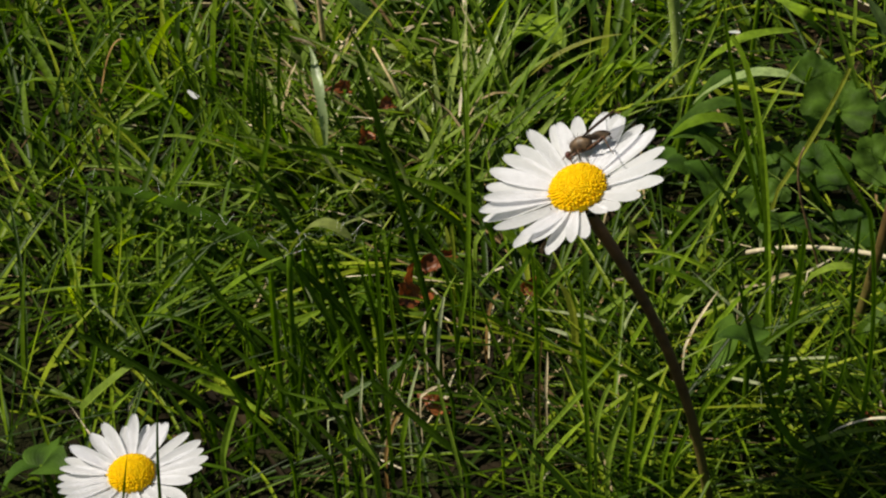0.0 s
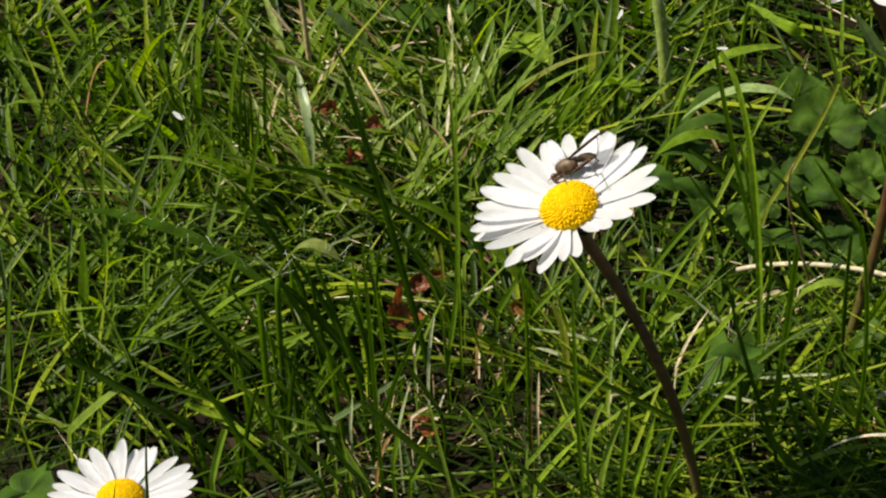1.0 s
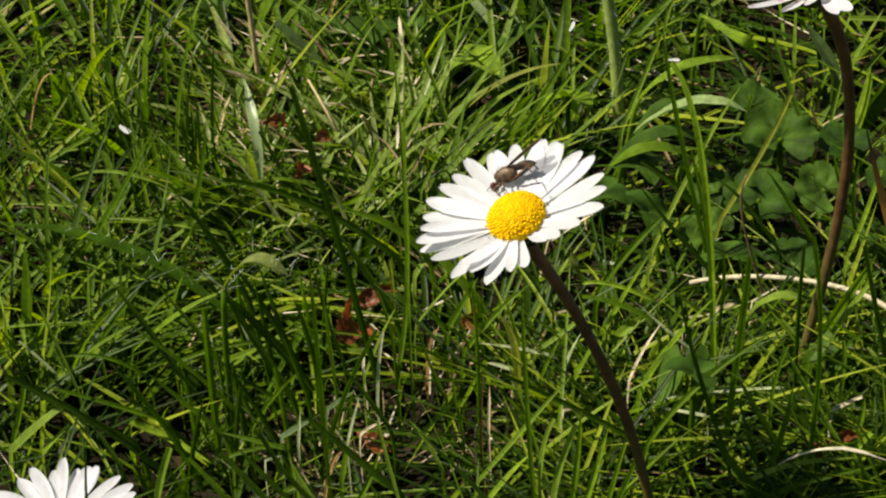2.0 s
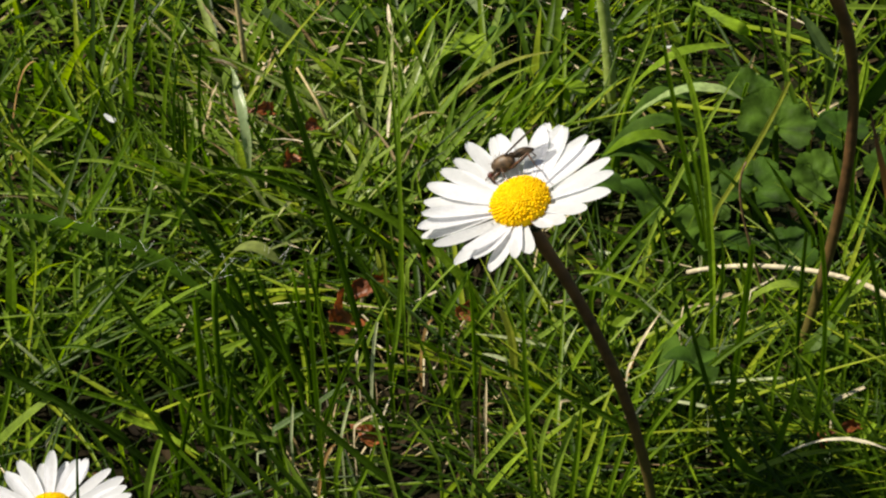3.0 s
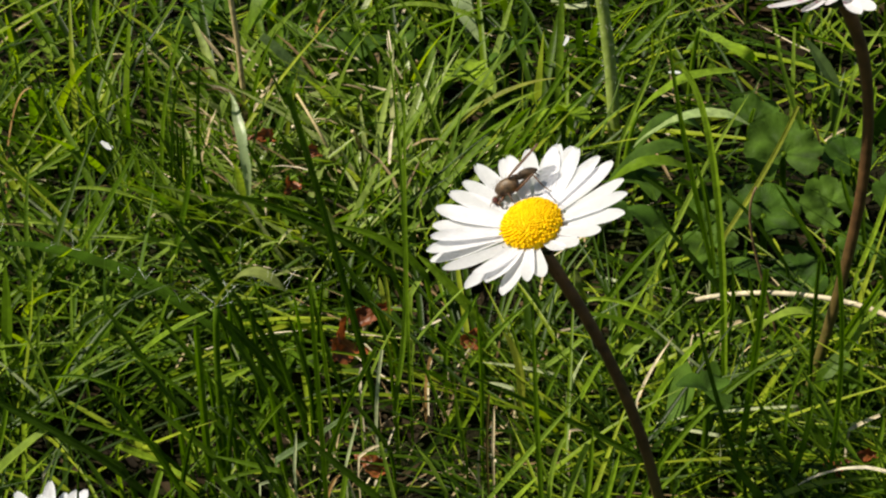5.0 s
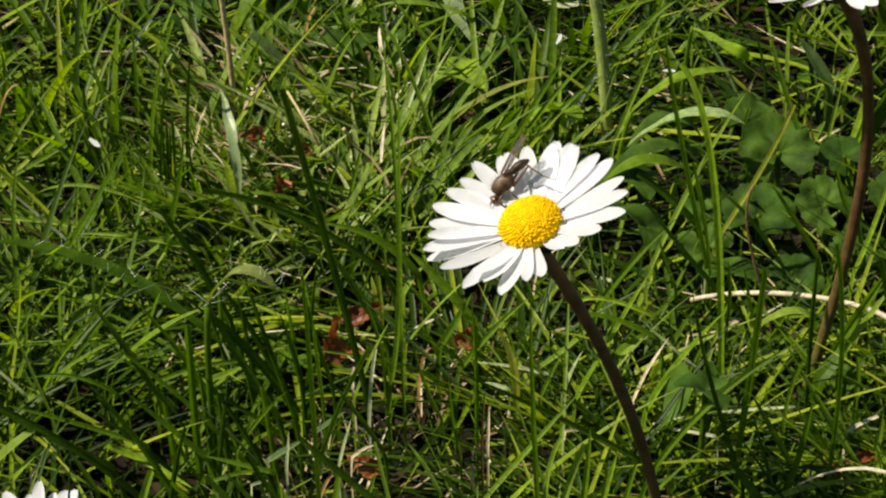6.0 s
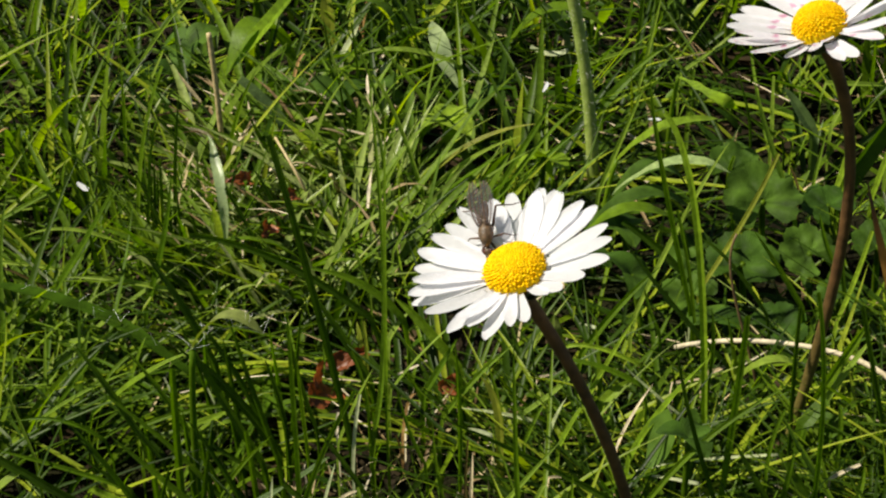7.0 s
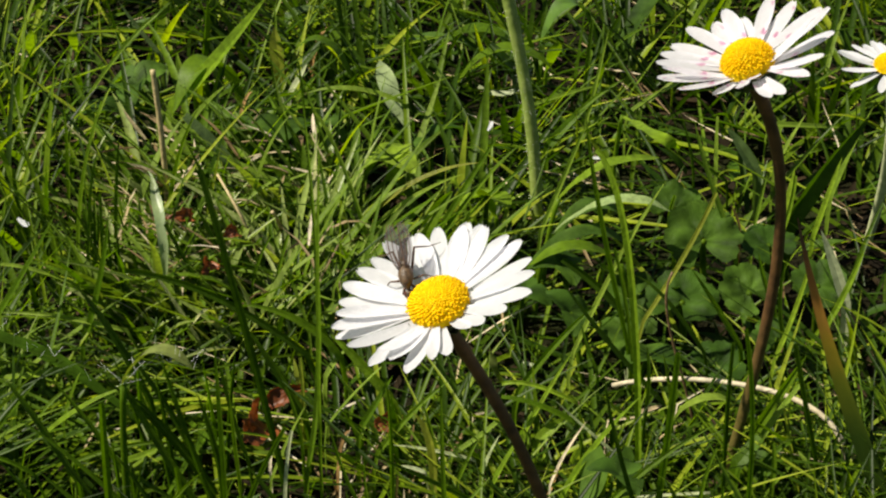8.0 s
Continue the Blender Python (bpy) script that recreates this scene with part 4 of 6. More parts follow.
GREY_A = [
    (-1.39, -5.04, 1.05, 0.23, 0.1, 1.13, 0.47, 0.2, 1.21, 0.08),
    (-0.78, -4.5, 1.05, 0.23, 0.1, 1.15, 0.42, 0.2, 1.22, 0.07),
    (8.24, 4.67, 1.05, -0.27, 0.1, 1.49, -0.55, 0.2, 1.89, 0.2),
    (-0.84, 5.2, 1.05, -0.48, 0.1, 1.76, -0.97, 0.2, 2.27, 0.19),
    (-1.7, 7.75, 1.05, 0.33, 0.1, 1.18, 0.67, 0.2, 1.33, 0.11),
    (4.42, 9.19, 1.05, -0.13, 0.1, 1.44, -0.48, 0.2, 1.79, 0.15),
    (-2.67, 11.19, 1.05, -0.39, 0.1, 1.58, -0.8, 0.2, 2.2, 0.09),
    (-0.11, 13.12, 1.05, 0.33, 0.1, 1.16, 0.86, 0.2, 1.18, 0.22),
]
STRAW_A = [
    (1.42, -5.2, 1.05, 0.02, 0.1, 1.41, 0.04, 0.2, 1.7, 0.04),
    (6.03, -5.15, 1.05, 0.17, 0.1, 1.07, 0.46, 0.2, 1.12, 0.05),
    (-0.32, -5.09, 1.05, 0.17, 0.1, 1.12, 0.35, 0.2, 1.1, 0.04),
    (-4.37, -5.06, 1.05, 0.11, 0.1, 1.16, 0.22, 0.2, 1.21, 0.05),
    (1.24, -4.98, 1.05, 0.14, 0.1, 0.84, 0.25, -0.1, 0.8, 0.04),
    (2.44, -4.79, 1.05, 0.16, 0.1, 0.98, 0.36, 0.2, 0.85, 0.04),
    (1.69, -4.47, 1.05, -0.05, 0.1, 0.86, -0.12, 0.2, 0.86, 0.04),
    (3.4, -4.29, 1.05, 0.2, 0.1, 1.5, 0.5, 0.2, 1.96, 0.04),
    (-0.26, -3.67, 1.05, 0, 0.1, 1.19, 0.02, 0.2, 1.34, 0.04),
    (4.39, -2.79, 1.05, 0.26, 0.1, 1, 0.64, 0.2, 0.98, 0.04),
]
STRAW_B = [
    (4.88, -2.62, 1.05, 0.19, 0.1, 1.03, 0.38, 0.2, 1.02, 0.07),
    (2.53, -2.49, 1.05, 0.19, 0.1, 1.01, 0.4, 0.2, 0.99, 0.04),
    (5.43, -2.48, 1.05, 0.2, 0.1, 1.1, 0.44, 0.2, 1.17, 0.03),
    (8.04, 3.02, 1.05, -0.15, 0.1, 0.9, -0.34, 0.06, 0.8, 0.04),
    (0.61, 4.87, 1.05, 0.16, 0.1, 1.28, 0.36, 0.2, 1.35, 0.05),
    (-1.14, 5.33, 1.05, -0.15, 0.1, 1.18, -0.31, 0.2, 1.31, 0.05),
    (-1.61, 5.45, 1.05, 0.24, 0.1, 1.02, 0.45, 0.2, 0.85, 0.04),
]
TAN_A = [
    (1.31, -5.91, 1.05, 0, 0.1, 1.74, 0.05, 0.2, 2.41, 0.03),
    (-4.48, 0.39, 1, -0.74, 0.1, 1.52, -1.41, 0.2, 1.53, 0.04),
    (7.49, 2.64, 1.05, -0.06, 0.1, 1.25, -0.16, 0.2, 1.44, 0.04),
    (-4.33, 5.52, 1.05, -0.09, 0.1, 1.51, -0.2, 0.2, 1.81, 0.05),
]
YELLOW_A = [
    (1.89, -4.09, 1.05, -0.04, 0.1, 1.71, -0.24, 0.2, 2.09, 0.11),
    (0.18, -1.99, 1.05, -0, 0.1, 1.4, -0.02, 0.2, 1.7, 0.05),
    (0.12, -1.5, 1.05, -0.03, 0.1, 1.26, -0.06, 0.2, 1.39, 0.07),
    (5.26, -0.37, 1.05, 0.65, 0.1, 2.22, 1.09, 0.2, 3.21, 0.07),
    (1.39, 3.75, 1.05, 0.89, 0.1, 1.65, 1.94, 0.2, 1.85, 0.1),
    (-0.25, 10.57, 1.05, -0.04, 0.1, 1.36, -0.07, 0.2, 1.77, 0.28),
]
ORANGE_A = [
    (-0.8, -5.9, 0.6, 0.13, 0.1, 1.16, 0.3, 0.2, 1.3, 0.05),
    (3.3, -3.88, 0.55, 0.15, 0.1, 0.55, 0.35, 0.2, 1.11, 0.045),
    (0.62, -3.09, 0.55, 0.1, 0.1, 1.09, 0.23, 0.2, 1.16, 0.045),
    (-6.28, 3.64, 0.55, 0.36, 0.1, 1.9, 0.69, 0.2, 2.26, 0.05),
    (-1.09, 7.43, 0.55, 0.2, 0.1, 1.46, 0.39, 0.2, 1.72, 0.07),
    (0.36, 11.27, 0.55, 0.27, 0.1, 1.29, 0.53, 0.2, 1.41, 0.12),
]


def blade_curve(row):
    """The way of a blade: up from its root to the start height, then over its middle to its tip."""
    zb, mx, my, mz, tx, ty, tz = [v * CM for v in row[2:]]
    low, foot = bez3((0, 0, zb), (mx, my, mz), (tx, ty, tz)), Vector((0, 0, -0.001))
    lead = 0.08

    def at(u):
        return foot.lerp(low[0], u / lead) if u < lead else bez(low, (u - lead) / (1 - lead))

    return at


# Fixed direction towards the camera; the long blades are turned to it.
CAMERA_SIDE = Vector((0.0, -0.8, 0.6))


def build_blade(row, mat, label, facing, k):
    """A grass plant: one long blade turned to the camera and, by facing, to the sun, and a short one from the same
    root.
    """
    rng = random.Random(k)
    w = row[9] * CM
    plant = new("grass_plant", None)
    plant.empty_display_size = 0.005
    plant.matrix_basis = Matrix.Translation((row[0] * CM, row[1] * CM, 0))
    tagged(plant, label, "grass", "prominent grass plants")
    cut = rng.random() < 0.3
    shape = (lambda u: min(1, 0.75 + 0.8 * u) * (1 - 0.25 * u ** 3)) if cut else (lambda u: min(1, 0.75 + 0.8 * u) * (1 - u ** 4.0) + 0.03)
    at = blade_curve(row[:9])
    d = (at(0.9) - at(0.3)).normalized()
    n = CAMERA_SIDE + SUN_FROM * (facing + rng.uniform(-0.35, 0.35)) + Vector((rng.uniform(-0.25, 0.25), 0, 0))
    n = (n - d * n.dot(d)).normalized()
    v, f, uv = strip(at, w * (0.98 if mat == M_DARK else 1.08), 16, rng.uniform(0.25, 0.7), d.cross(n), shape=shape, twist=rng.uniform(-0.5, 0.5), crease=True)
    part("blade", mesh_object("blade", v, f, mat, uvs=uv), plant)
    a, h = rng.uniform(0, 6.28), rng.uniform(0.5, 1.1) * CM
    d = Vector((math.cos(a), math.sin(a), 0)) * h * rng.uniform(0.2, 0.8)
    v, f, uv = strip(bez3((0, 0, -0.001), d * 0.4 + Vector((0, 0, h * 0.6)), d + Vector((0, 0, h))), min(w, 0.0009) * 0.75, 7, 0.3, (d.y, -d.x, 0))
    part("blade", mesh_object("blade", v, f, mat, uvs=uv), plant)


# Two thin blades before the low daisy.
FRONT = [(-3.2, -9.3, 0.1, 0.12, 0, 3.0, 0.34, 0, 4.64, 0.045), (-4.0, -9.3, 0.1, 0.39, 0, 2.5, 0.67, 0, 3.83, 0.05)]
# Sets by tone: shade, sunlight, glints and sky sheen sit in the colours.
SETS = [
    (DARK_A + DARK_B + DARK_C + DARK_D + DARK_E + DARK_F + FRONT, M_DARK, "long grass blades in a dark green that also holds their shade", -0.5),
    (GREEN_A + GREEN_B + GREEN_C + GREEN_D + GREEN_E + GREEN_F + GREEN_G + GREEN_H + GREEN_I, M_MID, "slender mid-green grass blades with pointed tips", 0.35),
    (LIGHT_A + LIGHT_B + LIGHT_C + LIGHT_D + LIGHT_E + LIGHT_F, M_LIGHT, "grass blades in a lighter green that holds the sunlight", 1.0),
    (BRIGHT_A + BRIGHT_B + BRIGHT_C, M_BRIGHT, "grass blades with sun shining through painted as bright yellow-green", 0.9),
    (PALE_A + PALE_B + PALE_C, M_PALE, "pale grass blades, some with whitish sun glints in their colour", 1.4),
    (GREY_A, M_GREY, "flat grass blades with the sky's grey sheen in their colour", 1.0),
    (STRAW_A + STRAW_B, M_STRAW, "dry pale straw-coloured grass stalks", 1.0),
    (TAN_A, M_TANBLADE, "withered brown and olive grass blades", 0.6),
    (YELLOW_A, M_YELLOW, "yellowing grass blades among the green", 0.9),
    (ORANGE_A, M_ORANGE, "dead orange-brown strips of grass leaf", 0.8),
]
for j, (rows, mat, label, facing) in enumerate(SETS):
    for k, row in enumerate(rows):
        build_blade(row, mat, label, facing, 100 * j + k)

# A fan of thin dark blades over the hollow thinned for shade, in cm like the rows above.
rng_fan = random.Random(61)
for k in range(24):
    x, y = rng_fan.uniform(-3.0, -0.7), rng_fan.uniform(-5.4, -2.4)
    h = rng_fan.uniform(1.7, 2.9)
    lean = rng_fan.gauss(-0.5, 0.6) * h * 0.6
    away = rng_fan.uniform(-0.2, 0.4)
    row = (x, y, 0.3, lean * 0.42, away * 0.4, h * 0.58, lean, away, h, rng_fan.uniform(0.055, 0.095))
    build_blade(row, M_DARK if k % 3 else M_MID, "thin dark green grass blades leaning over a hollow thinned to look shaded", -0.4, 2000 + k)


# ---------------------------------------------------------------- daisies
def petal_mesh(length, width, curl, droop, seed):
    """A ray petal along +x from the disc's rim; in metres."""
    rng = random.Random(seed)
    rows, cols = 11, 6
    verts, faces, uvs = [], [], []
    bendside = rng.uniform(-0.12, 0.12)
    for i in range(rows + 1):
        u = 1 - (1 - i / rows) ** 1.7
        w = width * 0.5 * (0.42 + 0.58 * math.sin(min(1, u / 0.75) * math.pi / 2)) * math.sqrt(max(0.03, 1 - max(0, (u - 0.60) / 0.40) ** 2.2))
        x = length * u
        z = length * (curl * u * u - droop * u)
        for j in range(cols + 1):
            s = j / cols * 2 - 1
            notch = -0.035 * length * (1 - abs(s)) * max(0, u - 0.9) * 10 * 0.6 if seed % 3 == 0 else 0
            groove = 0.07 * width * math.cos(s * math.pi * 2) * (1 - u * 0.5)
            cup = 0.10 * width * s * s
            verts.append((x + notch, s * w + bendside * length * u * u, z + groove * 0.22 + cup * 0.7))
            uvs.append((u, j / cols))
    for i in range(rows):
        for j in range(cols):
            a = i * (cols + 1) + j
            faces.append((a, a + 1, a + cols + 2, a + cols + 1))
    return verts, faces, uvs


def disc_mesh(radius, height, count=520):
    """The yellow dome, set with florets in spirals."""
    verts, faces = [], []
    rings, sides = 6, 24
    for i in range(rings + 1):
        a = i / rings * math.pi / 2
        for j in range(sides):
            b = 2 * math.pi * j / sides
            verts.append((radius * 0.99 * math.cos(a) * math.cos(b), radius * 0.99 * math.cos(a) * math.sin(b), height * 1.0 * math.sin(a)))
    for i in range(rings):
        for j in range(sides):
            k = (j + 1) % sides
            faces.append((i * sides + j, i * sides + k, (i + 1) * sides + k, (i + 1) * sides + j))
    bm = bmesh.new()
    bmesh.ops.create_icosphere(bm, subdivisions=1, radius=1)
    base_v = [tuple(p.co) for p in bm.verts]
    base_f = [[q.index for q in p.verts] for p in bm.faces]
    bm.free()
    rng = random.Random(5)
    for n in range(count):
        q = math.sqrt((n + 0.5) / count)
        a = n * 2.39996 + rng.gauss(0, 0.03)
        rr = radius * q * rng.uniform(0.97, 1.03)
        z = height * math.sqrt(max(0.0, 1 - (q * 0.97) ** 2))
        size = radius * (0.047 + 0.010 * q) * rng.uniform(0.85, 1.2)
        k0 = len(verts)
        for v in base_v:
            verts.append((rr * math.cos(a) + v[0] * size, rr * math.sin(a) + v[1] * size, z + v[2] * size * 0.55))
        faces += [[k0 + i for i in f] for f in base_f]
    return verts, faces


PETALS = []
for k in range(6):
    v, f, uv = petal_mesh(1.0, 0.24, (0.02, 0.06, 0.0, 0.10, -0.03, 0.04)[k], (0.0, 0.02, -0.02, 0.0, 0.0, 0.03)[k], k)
    PETALS.append((v, f, uv))


def calyx_mesh(radius, depth):
    """A cup of overlapping pointed bracts under the head."""
    verts, faces = [], []
    prof = [(0.16, -1.0), (0.34, -0.86), (0.62, -0.55), (0.86, -0.22), (0.98, 0.05)]
    sides = 26
    for i, (r, z) in enumerate(prof):
        for j in range(sides):
            a = 2 * math.pi * j / sides
            lift = 0.16 * (j % 2) * i / 4
            rr = radius * r * (1 + 0.05 * (j % 2))
            verts.append((rr * math.cos(a), rr * math.sin(a), depth * (z + lift)))
    for i in range(len(prof) - 1):
        for j in range(sides):
            k = (j + 1) % sides
            faces.append((i * sides + j, i * sides + k, (i + 1) * sides + k, (i + 1) * sides + j))
    return verts, faces


def build_daisy(base, head, normal, stem_curve, size, disc, petals, seed, stem_r, label, stem_mat, petal_mat, dome=0.74):
    """base, head in m (world); stem_curve: inner control points in m (world); size: head radius; disc: disc radius; petals: angle, lift and reach (mm) of each."""
    rng = random.Random(seed)
    base, head = Vector(base), Vector(head)
    thing = new("daisy", None)
    thing.empty_display_size = 0.01
    thing.matrix_basis = Matrix.Translation(base)
    tagged(thing, label, "daisy", "daisies in the lawn")
    z = Vector(normal).normalized()
    x = (Vector((1, 0, 0)) - z * z.x).normalized()
    y = z.cross(x)
    head_m = Matrix.Translation(head - base) @ Matrix((x, y, z)).transposed().to_4x4()
    neck = head - base - z * disc * 0.75
    curve = [Vector((0, 0, -0.002))] + [Vector(c) - base for c in stem_curve] + [neck - z * disc * 1.2, neck]
    part("stem", tube("stem", curve, (stem_r * 0.95, stem_r, stem_r * 1.0, stem_r * 1.25), stem_mat, 26, 12, wob=0.05, seed=seed), thing, "slender curved stalk")
    v, f = calyx_mesh(disc * 1.12, disc * 0.85)
    calyx = part("calyx", mesh_object("calyx", v, f, M_CALYX), thing, "dark green cup of bracts", head_m)
    bv, bf, buv = strip([Vector((disc * 0.45, 0, -disc * 0.62)), Vector((disc * 0.95, 0, -disc * 0.45)), Vector((disc * 1.22, 0, disc * 0.06))], disc * 0.55, 6, 0.2, (0, 1, 0))
    bract = mesh_object("bract", bv, bf, M_CALYX, uvs=buv)
    for n in range(13):
        part("bract", bract, calyx, m=pose(0, 0, 0, 0, 0, 360 / 13 * n))
    v, f = disc_mesh(disc, disc * dome)
    part("disc", mesh_object("disc", v, f, M_FLORET), thing, "bright yellow domed flower centre", head_m @ Matrix.Translation((0, 0, disc * 0.08)))
    meshes = []
    for pv, pf, puv in PETALS:
        ln = size - disc * 0.75
        meshes.append(mesh_object("petal", [(a * ln, b * ln, c * ln) for a, b, c in pv], pf, petal_mat, uvs=puv))
    for n, (a, tilt, reach) in enumerate(petals):
        layer = n % 2
        s = (reach * 0.001 - disc * 0.75) / (size - disc * 0.75)
        m = head_m @ pose(0, 0, 0, 0, 0, a) @ pose(disc * 0.75, 0, disc * (0.02 + 0.08 * layer), rng.uniform(-6, 6), -tilt, 0) @ Matrix.Diagonal((s, rng.uniform(0.88, 1.1) * max(0.8, s), s, 1))
        part("petal", rng.choice(meshes), thing, m=m)
    return thing, Matrix.Translation(base) @ head_m


# Petals: angle and lift in degrees, reach from the head's middle in mm.
PETALS_MAIN = [(-178, 15, 11.6), (-170, 6, 11.4), (-152, 10, 11.0), (-134, 12, 11.2), (-126, 18, 10.4), (-118, 14, 10.0), (-109, 11, 10.4), (-99, 12, 9.5), (-91, 10, 8.6), (-66, 13, 6.4), (-49, 15, 8.2), (-34, 12, 9.6),
               (-16, 12, 11.0), (-4, 13, 11.2), (10, 8, 10.9), (26, 2, 11.4), (35, 4, 11.2), (42, 7, 11.0), (50, 9, 11.0), (57, 6, 11.2), (64, 9, 10.8), (71, 7, 11.6), (84, 8, 11.2), (92, 11, 10.4), (100, 7, 11.2),
               (113, 11, 11.4), (124, 12, 10.8), (136, 11, 11.0), (146, 9, 10.6), (155, 13, 11.4), (166, 12, 11.2), (177, 18, 11.0)]
PETALS_BACK = [(-165, 32, 11.0), (-158, 24, 11.2), (-172, 20, 11.0), (-144, 18, 11.0), (-132, 10, 7.0), (-108, 5, 5.5), (-90, -4, 7.6), (-88, 16, 5.0), (-78, -6, 8.0), (-55, 8, 10.0), (-48, 14, 11.0), (-32, 32, 11.8), (-26, 20, 11.8),
               (-12, 26, 11.5), (8, 16, 11.4), (28, 8, 11.5), (49, 4, 11.6), (63, 7, 11.8), (76, 8, 10.0), (85, 11, 11.6), (101, 11, 11.0), (112, 14, 11.2), (129, 12, 11.2), (146, 16, 11.0), (160, 22, 11.0)]
PETALS_LOW = [(-160, 8, 9.0), (-150, 6, 8.8), (-138, 8, 9.0), (-126, 6, 8.8), (-114, 8, 9.0), (-102, 6, 8.6), (-90, 8, 8.8), (-76, 6, 9.0), (-62, 8, 8.8), (-47, 10, 9.0), (-32, 13, 9.0), (-18, 14, 8.8), (-8, 14, 9.0), (6, 6, 9.4), (20, 8, 9.2), (30, 5, 9.4),
              (48, 6, 9.0), (62, 3, 8.8), (69, 4, 8.8), (78, 3, 9.0), (87, 0, 8.5), (97, 6, 9.2), (106, 3, 8.0), (116, 8, 9.2), (128, 3, 8.8), (136, 4, 8.8), (149, 11, 9.0), (158, 8, 9.0), (165, 5, 9.0), (172, 2, 9.0), (-177, -3, 9.0), (-169, 2, 9.0)]
PETALS_FAR = [(-167, 12, 8.3), (-165, 4, 8.5), (-152, -7, 8.0), (-123, -10, 7.5), (-100, -4, 8.0), (-78, 0, 8.4), (-58, 4, 8.2), (-38, 6, 8.4), (-18, 8, 8.4), (2, 8, 8.2), (20, 6, 8.4), (38, 4, 8.5), (54, 2, 8.4), (70, 4, 8.4),
              (85, 0, 8.5), (95, 2, 8.5), (108, 4, 8.3), (122, 6, 8.5), (131, -2, 8.0), (145, 8, 8.5), (158, 10, 8.4), (172, 16, 8.5)]
daisy_main, HEAD_MAIN = build_daisy((0.0354, -0.0673, 0), (0.0179, -0.0706, 0.0556), (-0.30, -0.20, 0.932), [(0.0335, -0.069, 0.016), (0.0300, -0.0700, 0.036)], 0.0113, 0.0034, PETALS_MAIN, 3, 0.00066,
    "white daisy with yellow centre on a curved dark brown stalk", M_STEM, M_PETAL)
build_daisy((0.0592, -0.0328, 0), (0.0560, -0.0443, 0.0700), (-0.36, -0.06, 0.93), [(0.0602, -0.0362, 0.0167), (0.0687, -0.0402, 0.0507)], 0.0113, 0.0032, PETALS_BACK, 8, 0.00072,
    "white daisy with pink-tinged petals on a tall dark stalk", M_STEM, M_PETAL_PINK, dome=1.0)
build_daisy((-0.036, -0.072, 0), (-0.0372, -0.0790, 0.0225), (0.03, -0.11, 0.99), [(-0.036, -0.072, 0.008)], 0.0090, 0.0029, PETALS_LOW, 13, 0.0008,
    "small white daisy low in the grass, blades standing before it", M_STEM, M_PETAL)
build_daisy((0.099, 0.0348, 0), (0.0905, 0.0060, 0.0475), (-0.05, -0.05, 1.0), [(0.0995, 0.030, 0.012), (0.096, 0.015, 0.030)], 0.0085, 0.0028, PETALS_FAR, 21, 0.0008,
    "white daisy on a thin pale green stalk, partly out of view", M_STEM_PALE, M_PETAL)


# ---------------------------------------------------------------- fly
def ellipsoid(rx, ry, rz, centre, sides=16, rings=10, taper=0.0):
    verts, faces = [], []
    for i in range(rings + 1):
        a = -math.pi / 2 + math.pi * i / rings
        for j in range(sides):
            b = 2 * math.pi * j / sides
            t = 1 + taper * math.sin(a)
            verts.append((centre[0] + rx * math.sin(a), centre[1] + ry * math.cos(a) * math.cos(b) * t, centre[2] + rz * math.cos(a) * math.sin(b) * t))
    for i in range(rings):
        for j in range(sides):
            k = (j + 1) % sides
            faces.append((i * sides + j, i * sides + k, (i + 1) * sides + k, (i + 1) * sides + j))
    return verts, faces


